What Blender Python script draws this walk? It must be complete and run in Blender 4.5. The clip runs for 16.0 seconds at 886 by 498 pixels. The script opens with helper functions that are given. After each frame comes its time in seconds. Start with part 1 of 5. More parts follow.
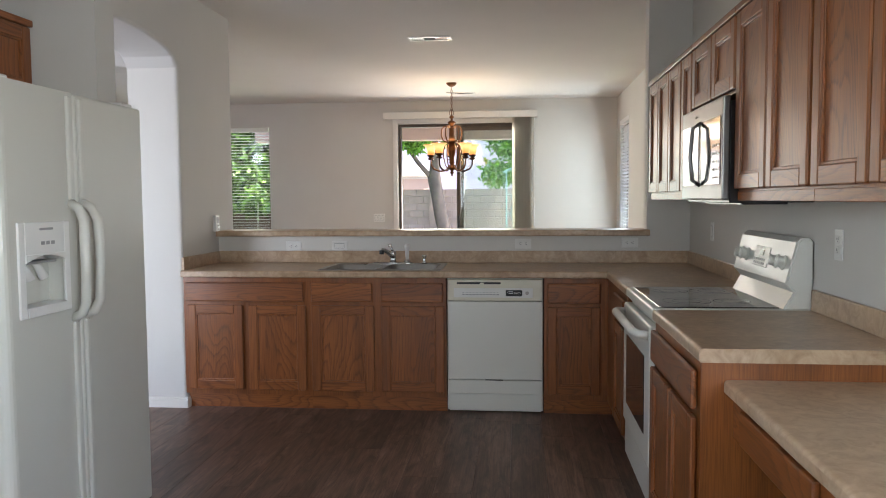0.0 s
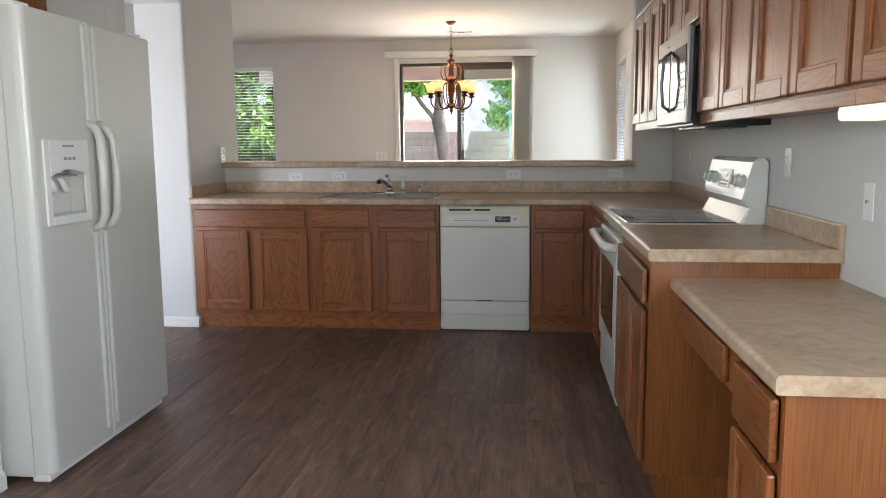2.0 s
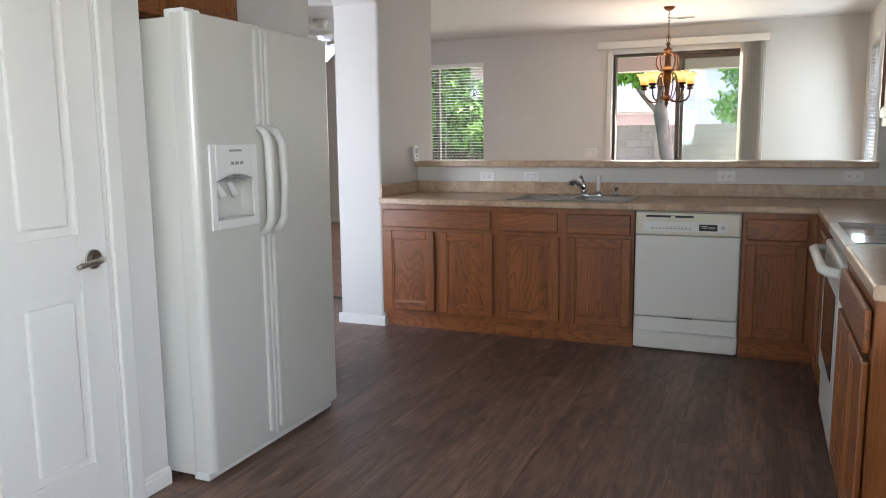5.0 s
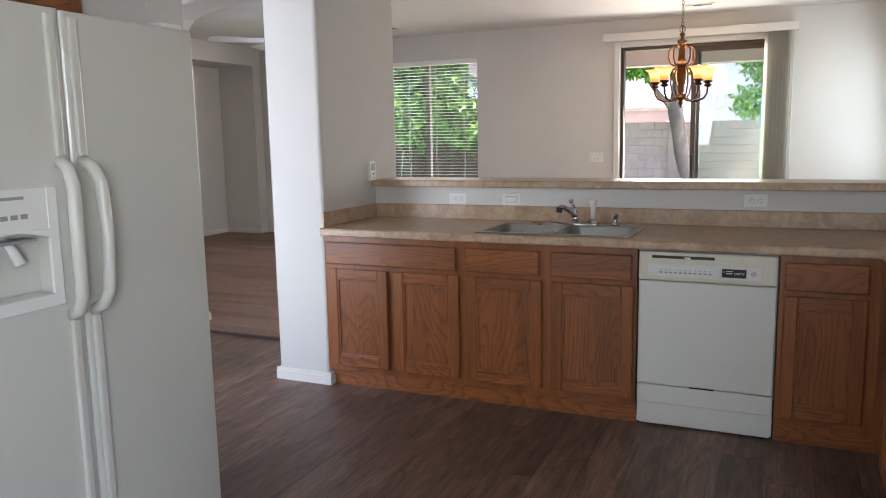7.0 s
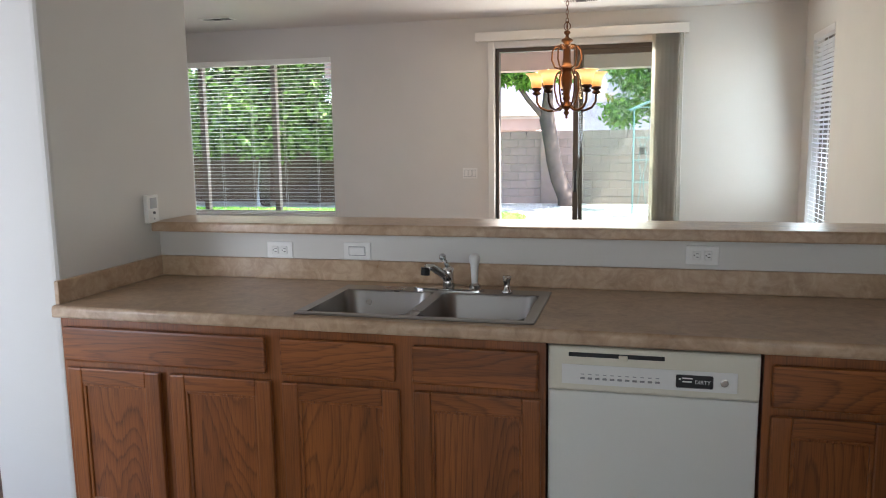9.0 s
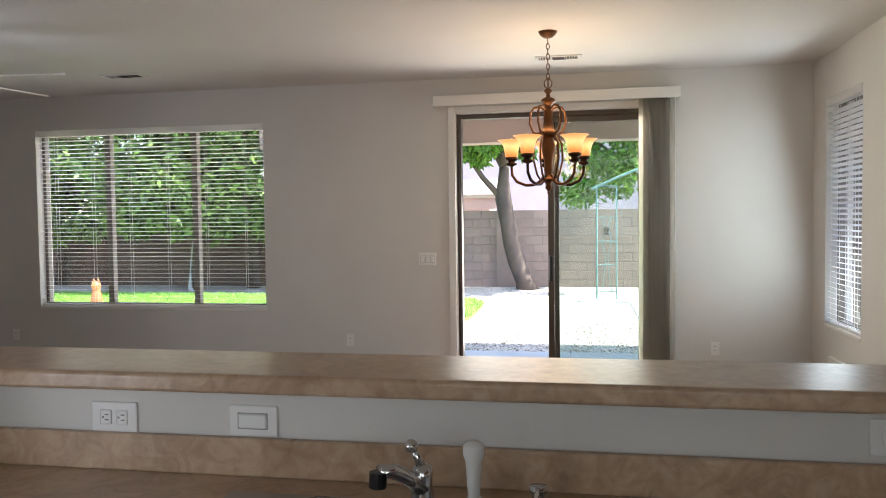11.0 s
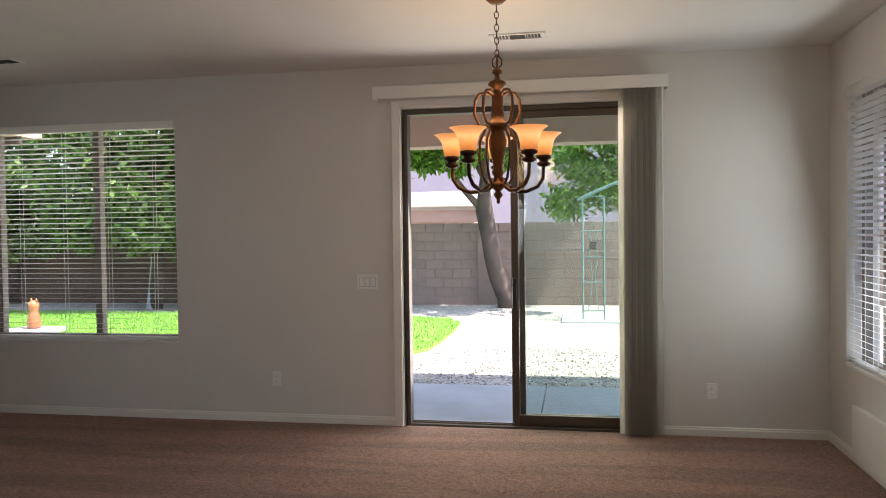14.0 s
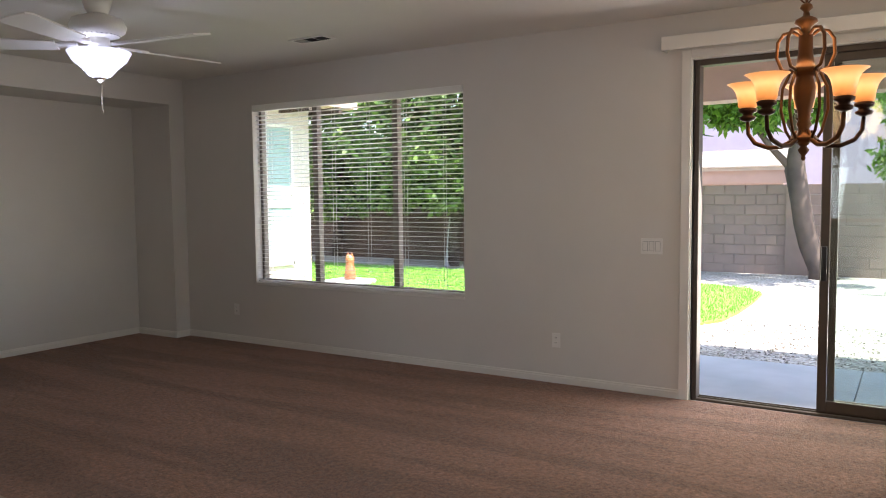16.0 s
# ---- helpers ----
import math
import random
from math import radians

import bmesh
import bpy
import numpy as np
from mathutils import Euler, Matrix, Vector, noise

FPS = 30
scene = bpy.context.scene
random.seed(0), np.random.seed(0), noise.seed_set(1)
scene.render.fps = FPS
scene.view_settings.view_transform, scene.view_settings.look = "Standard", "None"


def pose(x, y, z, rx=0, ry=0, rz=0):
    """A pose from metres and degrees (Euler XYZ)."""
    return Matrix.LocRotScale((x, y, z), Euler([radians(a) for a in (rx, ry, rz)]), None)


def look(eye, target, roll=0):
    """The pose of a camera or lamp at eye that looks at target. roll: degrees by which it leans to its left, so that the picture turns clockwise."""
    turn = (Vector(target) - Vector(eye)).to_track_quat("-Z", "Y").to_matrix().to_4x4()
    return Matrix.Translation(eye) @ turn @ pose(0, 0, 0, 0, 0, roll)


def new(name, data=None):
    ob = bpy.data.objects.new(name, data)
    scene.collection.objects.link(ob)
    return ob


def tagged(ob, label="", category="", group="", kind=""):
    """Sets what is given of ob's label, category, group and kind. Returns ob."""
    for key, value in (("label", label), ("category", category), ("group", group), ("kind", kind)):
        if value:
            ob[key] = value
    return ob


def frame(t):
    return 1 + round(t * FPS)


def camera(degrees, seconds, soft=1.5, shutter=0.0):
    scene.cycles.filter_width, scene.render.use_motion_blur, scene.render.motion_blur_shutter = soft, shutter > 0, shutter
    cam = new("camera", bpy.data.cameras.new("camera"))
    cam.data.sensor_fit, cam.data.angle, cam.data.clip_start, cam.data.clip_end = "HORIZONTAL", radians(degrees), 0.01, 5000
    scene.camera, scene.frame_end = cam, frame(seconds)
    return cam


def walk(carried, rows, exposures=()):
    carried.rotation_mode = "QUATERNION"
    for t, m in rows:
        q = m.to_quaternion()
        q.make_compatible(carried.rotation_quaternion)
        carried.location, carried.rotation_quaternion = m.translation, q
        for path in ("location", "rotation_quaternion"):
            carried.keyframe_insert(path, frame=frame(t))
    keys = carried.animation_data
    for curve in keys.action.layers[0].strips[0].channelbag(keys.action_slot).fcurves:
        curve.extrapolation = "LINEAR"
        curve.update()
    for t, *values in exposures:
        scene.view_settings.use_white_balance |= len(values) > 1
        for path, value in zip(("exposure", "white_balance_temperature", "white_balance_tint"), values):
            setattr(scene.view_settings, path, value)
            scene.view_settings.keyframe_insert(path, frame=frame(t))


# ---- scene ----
cam = camera(60.4, 16.0, soft=1.0)
EXPOSURES = [(0, 3.18, 6300, 10), (2.0, 3.36, 6300, 10), (4.5, 3.4, 6250, 10), (6.8, 3.42, 6200, 11), (9, 3.22, 6200, 10), (10.2, 3.07, 6250, 10), (12.3, 2.42, 6600, 12), (13.8, 2.27, 6650, 13), (14.6, 2.3, 6700, 14), (15.3, 2.36, 6650, 13), (16, 2.62, 6600, 13)]
PATH = [
    (0, (0.07, 0.072, 1.37), (-0.128, 2.058, 1.238), -0.4),
    (0.5, (0.152, -0.092, 1.365), (-0.049, 1.892, 1.206), -0.5),
    (1, (0.173, -0.173, 1.352), (-0.034, 1.807, 1.151), -0.4),
    (1.5, (0.195, -0.199, 1.302), (-0.021, 1.774, 1.057), -0.4),
    (2, (0.196, -0.22, 1.271), (-0.021, 1.75, 0.999), -0.4),
    (2.5, (0.187, -0.235, 1.261), (-0.028, 1.734, 0.982), -0.4),
    (3, (0.185, -0.182, 1.27), (-0.025, 1.787, 0.988), -0.4),
    (3.5, (0.173, -0.047, 1.284), (-0.033, 1.922, 1.0), -0.4),
    (4, (0.229, 0.038, 1.298), (-0.034, 2.0, 1.015), -0.4),
    (4.5, (0.314, 0.061, 1.301), (-0.239, 1.963, 1.022), -0.4),
    (4.7, (0.331, 0.08, 1.303), (-0.353, 1.938, 1.024), -0.4),
    (6.8, (0.237, 1.084, 1.4), (-0.673, 2.84, 1.106), -1.1),
    (7, (0.215, 1.245, 1.414), (-0.59, 3.052, 1.118), -1.1),
    (7.5, (0.098, 1.598, 1.446), (-0.534, 3.472, 1.147), -0.8),
    (8, (0.012, 1.936, 1.457), (-0.559, 3.829, 1.16), -0.8),
    (8.5, (-0.047, 2.286, 1.463), (-0.572, 4.194, 1.17), -0.8),
    (9, (-0.131, 2.607, 1.477), (-0.622, 4.524, 1.191), -0.8),
    (9.5, (-0.212, 2.952, 1.489), (-0.639, 4.888, 1.225), -0.7),
    (10, (-0.366, 3.271, 1.492), (-0.743, 5.226, 1.299), -0.6),
    (10.2, (-0.434, 3.377, 1.493), (-0.801, 5.337, 1.336), -0.5),
    (12.3, (-0.517, 4.697, 1.456), (-0.88, 6.663, 1.398), -0.9),
    (12.5, (-0.517, 4.777, 1.465), (-0.878, 6.744, 1.405), -0.8),
    (13, (-0.441, 4.946, 1.483), (-0.8, 6.913, 1.426), -0.8),
    (13.5, (-0.347, 5.059, 1.497), (-0.701, 7.027, 1.447), -0.8),
    (14, (-0.303, 5.09, 1.496), (-0.653, 7.059, 1.446), -0.7),
    (14.5, (-0.3, 5.112, 1.486), (-0.7, 7.071, 1.438), -0.7),
    (15, (-0.271, 5.162, 1.479), (-0.925, 7.051, 1.416), -0.7),
    (15.5, (-0.265, 5.189, 1.482), (-1.138, 6.985, 1.384), -0.7),
    (16, (-0.263, 5.236, 1.487), (-1.318, 6.929, 1.347), -0.6),
]
walk(cam, [(t, look(eye, target, roll)) for t, eye, target, roll in PATH], EXPOSURES)

# ---- world, sun, large lights ----
SUN_EL, SUN_AZ = radians(62), radians(98)
world = bpy.data.worlds.new("sky")
scene.world = world
world.use_nodes = True
wn = world.node_tree.nodes
sky = wn.new("ShaderNodeTexSky")
sky.sky_type, sky.sun_disc, sky.sun_elevation, sky.sun_rotation = "NISHITA", False, SUN_EL, SUN_AZ
wn["Background"].inputs["Strength"].default_value = 0.15
world.node_tree.links.new(sky.outputs["Color"], wn["Background"].inputs["Color"])


def lamp(name, kind, energy, colour, m, size=(1, 1), angle=0.01):
    data = bpy.data.lights.new(name, kind)
    data.energy, data.color = energy, colour
    if kind == "AREA":
        data.shape, data.size, data.size_y = "RECTANGLE", size[0], size[1]
    elif kind == "SUN":
        data.angle = angle
    else:
        data.shadow_soft_size = size[0]
    ob = new(name, data)
    ob.matrix_world = m
    return ob


RIGHT_ = 1.408
SUN_DIR = Vector((math.sin(SUN_AZ) * math.cos(SUN_EL), math.cos(SUN_AZ) * math.cos(SUN_EL), math.sin(SUN_EL)))
lamp("sun", "SUN", 3.4, (1.0, 0.95, 0.88), look(SUN_DIR * 40, (0, 0, 0)), angle=radians(0.5))
# sky light that enters by the openings
lamp("slider_skylight", "AREA", 10.5, (1.0, 0.92, 0.82), look((-0.77, 11.02, 1.25), (-0.5, 8, 0.15)), (1.7, 2.3))
lamp("window_skylight", "AREA", 3.0, (1.0, 0.93, 0.83), look((-4.7, 11.02, 1.5), (-4.5, 5, 1.0)), (2.4, 1.75))
lamp("side_window_skylight", "AREA", 2.7, (0.84, 0.96, 1.0), look((RIGHT_ - 0.015, 10.0, 1.5), (-1.0, 9.8, 1.1)), (0.6, 1.7))
# next two: fill lamps added at invented kitchen windows behind the camera
lamp("kitchen_east_fill", "AREA", 9.0, (0.88, 0.95, 1.0), look((1.5, -0.5, 1.55), (-2, 2.4, 1.5)), (1.8, 1.2))
lamp("kitchen_west_fill", "AREA", 5.8, (0.86, 0.94, 1.0), look((-2.05, -0.6, 1.55), (1.2, 1.6, 0.9)), (1.8, 1.3))
lamp("hall_window_skylight", "AREA", 4.2, (0.86, 0.87, 1.0), look((-3.2, 2.85, 1.35), (-2.6, 7, 1.2)), (0.9, 1.8))

# ---- materials ----


def links_of(name):
    m = bpy.data.materials.new(name)
    m.use_nodes = True
    nt = m.node_tree
    return m, nt, nt.nodes["Principled BSDF"]


def node(nt, kind, **values):
    n = nt.nodes.new(kind)
    for key, value in values.items():
        n.inputs[key.replace("_", " ")].default_value = value
    return n


def math_node(nt, op, a, b):
    n = nt.nodes.new("ShaderNodeMath")
    n.operation = op
    for i, v in enumerate((a, b)):
        if isinstance(v, (int, float)):
            n.inputs[i].default_value = v
        else:
            nt.links.new(v, n.inputs[i])
    return n.outputs[0]


def ramp(nt, fac, stops):
    n = nt.nodes.new("ShaderNodeValToRGB")
    e = n.color_ramp.elements
    while len(e) < len(stops):
        e.new(0.5)
    for el, (p, c) in zip(e, stops):
        el.position, el.color = p, (*c, 1)
    nt.links.new(fac, n.inputs["Fac"])
    return n.outputs["Color"]


def coords(nt, scale=(1, 1, 1), shuffle=True):
    tc = nt.nodes.new("ShaderNodeTexCoord")
    out = tc.outputs["Object"]
    if shuffle:
        info = nt.nodes.new("ShaderNodeObjectInfo")
        comb = nt.nodes.new("ShaderNodeCombineXYZ")
        for i, f in enumerate((17.3, 31.7, 23.1)):
            nt.links.new(math_node(nt, "MULTIPLY", info.outputs["Random"], f), comb.inputs[i])
        add = nt.nodes.new("ShaderNodeVectorMath")
        add.operation = "ADD"
        nt.links.new(out, add.inputs[0])
        nt.links.new(comb.outputs[0], add.inputs[1])
        out = add.outputs[0]
    mp = nt.nodes.new("ShaderNodeMapping")
    mp.inputs["Scale"].default_value = scale
    nt.links.new(out, mp.inputs["Vector"])
    return mp.outputs[0]


def noise_tex(nt, vec, scale, detail=4.0, rough=0.55, distort=0.0):
    n = node(nt, "ShaderNodeTexNoise", Scale=scale, Detail=detail, Roughness=rough, Distortion=distort)
    nt.links.new(vec, n.inputs["Vector"])
    return n.outputs["Fac"]


def bump(nt, bsdf, height, strength, distance=0.01):
    b = node(nt, "ShaderNodeBump", Strength=strength, Distance=distance)
    nt.links.new(height, b.inputs["Height"])
    nt.links.new(b.outputs[0], bsdf.inputs["Normal"])


def mix(nt, fac, a, b, blend="MIX"):
    n = nt.nodes.new("ShaderNodeMix")
    n.data_type, n.blend_type = "RGBA", blend
    for sock, v in ((n.inputs[0], fac), (n.inputs[6], a), (n.inputs[7], b)):
        if isinstance(v, (int, float)):
            sock.default_value = v
        elif isinstance(v, tuple):
            sock.default_value = (*v, 1)
        else:
            nt.links.new(v, sock)
    return n.outputs[2]


def painted(name, colour, rough=0.6, grain=180.0, relief=0.15, stain=0.06, metal=0.0, coat=0.0):
    """A plain finish with faint blotches and a fine relief."""
    m, nt, b = links_of(name)
    v = coords(nt)
    big = noise_tex(nt, v, 1.7, 3)
    dark = tuple(c * (1 - stain) for c in colour)
    nt.links.new(ramp(nt, big, [(0.35, dark), (0.65, colour)]), b.inputs["Base Color"])
    fine = noise_tex(nt, v, grain, 2)
    rr = math_node(nt, "ADD", math_node(nt, "MULTIPLY", noise_tex(nt, v, 6, 3), 0.14), rough - 0.07)
    nt.links.new(rr, b.inputs["Roughness"])
    b.inputs["Metallic"].default_value = metal
    b.inputs["Coat Weight"].default_value = coat
    if relief:
        bump(nt, b, fine, relief, 0.002)
    return m


def oak(name, axis, dark=(0.115, 0.032, 0.0075), light=(0.305, 0.1, 0.023), rings=26.0, rough=0.4, figure=1.0):
    """Oak with cathedral grain that runs along the axis; figure 0 gives straight fine grain."""
    m, nt, b = links_of(name)

    def along(a, c):
        return {"x": (c, a, a), "y": (a, c, a), "z": (a, a, c)}[axis]
    field = noise_tex(nt, coords(nt, along(4.6, 0.95)), 1.0, 1.5, 0.35, 0.1)
    jag = noise_tex(nt, coords(nt, along(95, 9)), 1.0, 2, 0.6)
    strip = noise_tex(nt, coords(nt, along(26, 0.35)), 1.0, 3, 0.6)
    field = math_node(nt, "ADD", math_node(nt, "MULTIPLY", field, figure), math_node(nt, "MULTIPLY", jag, 0.022))
    field = math_node(nt, "ADD", field, math_node(nt, "MULTIPLY", strip, 0.03 + 0.5 * (1 - figure)))
    saw = math_node(nt, "FRACT", math_node(nt, "MULTIPLY", field, rings), 0)
    mid = tuple(x * 0.62 + y * 0.38 for x, y in zip(light, dark))
    low = tuple(x * 0.08 + y * 0.92 for x, y in zip(light, dark)) if figure > 0.5 else mid
    col = ramp(nt, saw, [(0.0, light), (0.45, tuple(x * 0.86 + y * 0.14 for x, y in zip(light, dark))), (0.7, mid), (0.86, low), (0.95, mid), (1.0, light)])
    pores = noise_tex(nt, coords(nt, along(240, 7)), 1.0, 2)
    col = mix(nt, 0.34, col, ramp(nt, pores, [(0.36, tuple(c * 0.8 for c in dark)), (0.54, light)]))
    board = noise_tex(nt, coords(nt, along(9, 0.3)), 1.0, 1)
    col = mix(nt, 1.0, col, ramp(nt, board, [(0.36, (0.78, 0.74, 0.70)), (0.64, (1.08, 1.06, 1.03))]), "MULTIPLY")
    nt.links.new(col, b.inputs["Base Color"])
    rr = math_node(nt, "ADD", math_node(nt, "MULTIPLY", pores, 0.12), rough - 0.06)
    nt.links.new(rr, b.inputs["Roughness"])
    b.inputs["Coat Weight"].default_value = 0.22
    b.inputs["Coat Roughness"].default_value = 0.24
    bump(nt, b, pores, 0.14, 0.001)
    return m


def vinyl_plank():
    m, nt, b = links_of("vinyl_plank")
    v = coords(nt, (9.0, 0.9, 1))
    field = noise_tex(nt, v, 1.4, 5, 0.6, 0.6)
    fine = noise_tex(nt, coords(nt, (150, 3.2, 1)), 1.0, 3)
    knot = noise_tex(nt, coords(nt, (16.0, 3.2, 1)), 1.0, 5, 0.68, 1.2)
    col = ramp(nt, field, [(0.32, (0.075, 0.048, 0.037)), (0.45, (0.145, 0.099, 0.08)), (0.56, (0.185, 0.132, 0.108)), (0.7, (0.29, 0.222, 0.187))])
    col = mix(nt, 1.0, col, ramp(nt, knot, [(0.36, (0.32, 0.29, 0.27)), (0.48, (0.88, 0.85, 0.82)), (0.66, (1.6, 1.55, 1.5))]), "MULTIPLY")
    col = mix(nt, 0.4, col, ramp(nt, fine, [(0.36, (0.10, 0.066, 0.053)), (0.64, (0.30, 0.215, 0.178))]))
    info = nt.nodes.new("ShaderNodeObjectInfo")
    col = mix(nt, 1.0, col, ramp(nt, info.outputs["Random"], [(0.0, (0.70, 0.61, 0.55)), (1.0, (1.0, 0.89, 0.81))]), "MULTIPLY")
    nt.links.new(col, b.inputs["Base Color"])
    rr = math_node(nt, "ADD", math_node(nt, "MULTIPLY", fine, 0.2), 0.34)
    nt.links.new(rr, b.inputs["Roughness"])
    bump(nt, b, fine, 0.12, 0.002)
    return m


def carpet_pile():
    m, nt, b = links_of("carpet_pile")
    v = coords(nt, shuffle=False)
    tuft = noise_tex(nt, v, 170, 3, 0.7)
    patch = noise_tex(nt, v, 38, 4, 0.75)
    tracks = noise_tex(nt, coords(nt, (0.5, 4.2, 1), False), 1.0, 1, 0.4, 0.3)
    col = ramp(nt, tuft, [(0.34, (0.14, 0.058, 0.034)), (0.66, (0.51, 0.268, 0.172))])
    col = mix(nt, 1.0, col, ramp(nt, patch, [(0.36, (0.55, 0.54, 0.53)), (0.64, (1.3, 1.3, 1.3))]), "MULTIPLY")
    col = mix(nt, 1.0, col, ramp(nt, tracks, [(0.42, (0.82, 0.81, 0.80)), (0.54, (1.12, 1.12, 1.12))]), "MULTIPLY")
    nt.links.new(col, b.inputs["Base Color"])
    b.inputs["Roughness"].default_value = 0.95
    b.inputs["Sheen Weight"].default_value = 0.25
    bump(nt, b, math_node(nt, "ADD", tuft, patch), 1.0, 0.02)
    return m


def laminate():
    m, nt, b = links_of("stone_laminate")
    v = coords(nt, shuffle=False)
    cloud = noise_tex(nt, v, 5.0, 6, 0.62, 0.9)
    vein = noise_tex(nt, v, 17.0, 5, 0.6, 1.6)
    col = ramp(nt, cloud, [(0.3, (0.34, 0.218, 0.132)), (0.5, (0.46, 0.317, 0.205)), (0.7, (0.58, 0.425, 0.29))])
    col = mix(nt, 0.35, col, ramp(nt, vein, [(0.33, (0.26, 0.16, 0.095)), (0.5, (0.47, 0.34, 0.22)), (0.66, (0.64, 0.50, 0.35))]))
    nt.links.new(col, b.inputs["Base Color"])
    rr = math_node(nt, "ADD", math_node(nt, "MULTIPLY", cloud, 0.12), 0.24)
    nt.links.new(rr, b.inputs["Roughness"])
    bump(nt, b, noise_tex(nt, v, 320, 2), 0.05, 0.001)
    return m


def ground_mat(name, lo, hi, scale, relief=0.6, dist=0.02, extra=None):
    m, nt, b = links_of(name)
    v = coords(nt, shuffle=False)
    vor = node(nt, "ShaderNodeTexVoronoi", Scale=scale)
    nt.links.new(v, vor.inputs["Vector"])
    mixv = math_node(nt, "ADD", math_node(nt, "MULTIPLY", vor.outputs["Distance"], 0.8), math_node(nt, "MULTIPLY", noise_tex(nt, v, scale * 0.12, 4), 0.5))
    nt.links.new(ramp(nt, mixv, [(0.25, lo), (0.75, hi)]), b.inputs["Base Color"])
    b.inputs["Roughness"].default_value = 0.9
    bump(nt, b, vor.outputs["Distance"], relief, dist)
    return m


def emitter(name, colour, strength, base=(0.9, 0.85, 0.75)):
    m, nt, b = links_of(name)
    b.inputs["Base Color"].default_value = (*base, 1)
    b.inputs["Emission Color"].default_value = (*colour, 1)
    b.inputs["Emission Strength"].default_value = strength
    b.inputs["Roughness"].default_value = 0.35
    return m


def glass_mat(name, tint=(1, 1, 1), gloss=1.0):
    m = bpy.data.materials.new(name)
    m.use_nodes = True
    nt = m.node_tree
    nt.nodes.clear()
    out = nt.nodes.new("ShaderNodeOutputMaterial")
    tr = nt.nodes.new("ShaderNodeBsdfTransparent")
    tr.inputs["Color"].default_value = (*tint, 1)
    gl = nt.nodes.new("ShaderNodeBsdfGlossy")
    gl.inputs["Roughness"].default_value = 0.01
    lw = node(nt, "ShaderNodeLayerWeight", Blend=0.5)
    fres = math_node(nt, "ADD", math_node(nt, "MULTIPLY", math_node(nt, "POWER", lw.outputs["Facing"], 5.0), 0.9), 0.04 * gloss)
    mx = nt.nodes.new("ShaderNodeMixShader")
    nt.links.new(fres, mx.inputs[0])
    nt.links.new(tr.outputs[0], mx.inputs[1])
    nt.links.new(gl.outputs[0], mx.inputs[2])
    nt.links.new(mx.outputs[0], out.inputs["Surface"])
    return m


def lit_shade():
    """Amber glass, glowing most where the bulb sits behind it."""
    m, nt, b = links_of("lit_shade_glass")
    tc = nt.nodes.new("ShaderNodeTexCoord")
    sep = nt.nodes.new("ShaderNodeSeparateXYZ")
    nt.links.new(tc.outputs["Generated"], sep.inputs[0])
    b.inputs["Base Color"].default_value = (0.75, 0.5, 0.28, 1)
    b.inputs["Roughness"].default_value = 0.35
    nt.links.new(ramp(nt, sep.outputs[2], [(0.0, (0.30, 0.10, 0.025)), (0.3, (0.62, 0.30, 0.10)), (0.62, (1.0, 0.70, 0.34)), (1.0, (0.60, 0.27, 0.09))]), b.inputs["Emission Color"])
    b.inputs["Emission Strength"].default_value = 0.105
    return m


WALL = painted("wall_paint", (0.66, 0.64, 0.60), 0.75, 95, 0.22, 0.03)
CEILP = painted("ceiling_paint", (0.70, 0.68, 0.645), 0.85, 70, 0.35, 0.03)
TRIM = painted("trim_paint", (0.76, 0.74, 0.69), 0.4, 60, 0.05, 0.03)
OAK_Z, OAK_X, OAK_Y = oak("oak_upright", "z"), oak("oak_across", "x"), oak("oak_lengthwise", "y")
OAK_V = oak("oak_straight_grain", "z", (0.125, 0.036, 0.0085), (0.28, 0.092, 0.021), figure=0.12)
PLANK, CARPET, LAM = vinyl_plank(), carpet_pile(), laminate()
FRIDGE_W = painted("fridge_enamel", (0.62, 0.61, 0.555), 0.34, 420, 0.12, 0.02, coat=0.3)
ENAMEL = painted("white_enamel", (0.74, 0.73, 0.675), 0.34, 30, 0.0, 0.02, coat=0.15)
BISQUE = painted("cream_enamel", (0.72, 0.68, 0.56), 0.32, 30, 0.0, 0.02, coat=0.2)
PLASTIC = painted("white_plastic", (0.78, 0.77, 0.74), 0.35, 60, 0.02, 0.02)
GREYP = painted("grey_plastic", (0.32, 0.32, 0.32), 0.4, 60, 0.02, 0.04)
BLACKP = painted("black_plastic", (0.012, 0.012, 0.014), 0.3, 90, 0.05, 0.2)
STEEL = painted("brushed_steel", (0.40, 0.39, 0.38), 0.3, 400, 0.05, 0.08, metal=1.0)
CHROME = painted("chrome", (0.72, 0.72, 0.72), 0.12, 60, 0.0, 0.03, metal=1.0)
NICKEL = painted("satin_nickel", (0.48, 0.45, 0.41), 0.3, 60, 0.0, 0.05, metal=1.0)
BRONZE = painted("bronze_aluminium", (0.085, 0.066, 0.05), 0.45, 120, 0.05, 0.1, metal=0.3)
ALU = painted("taupe_aluminium", (0.19, 0.165, 0.14), 0.5, 120, 0.05, 0.1)

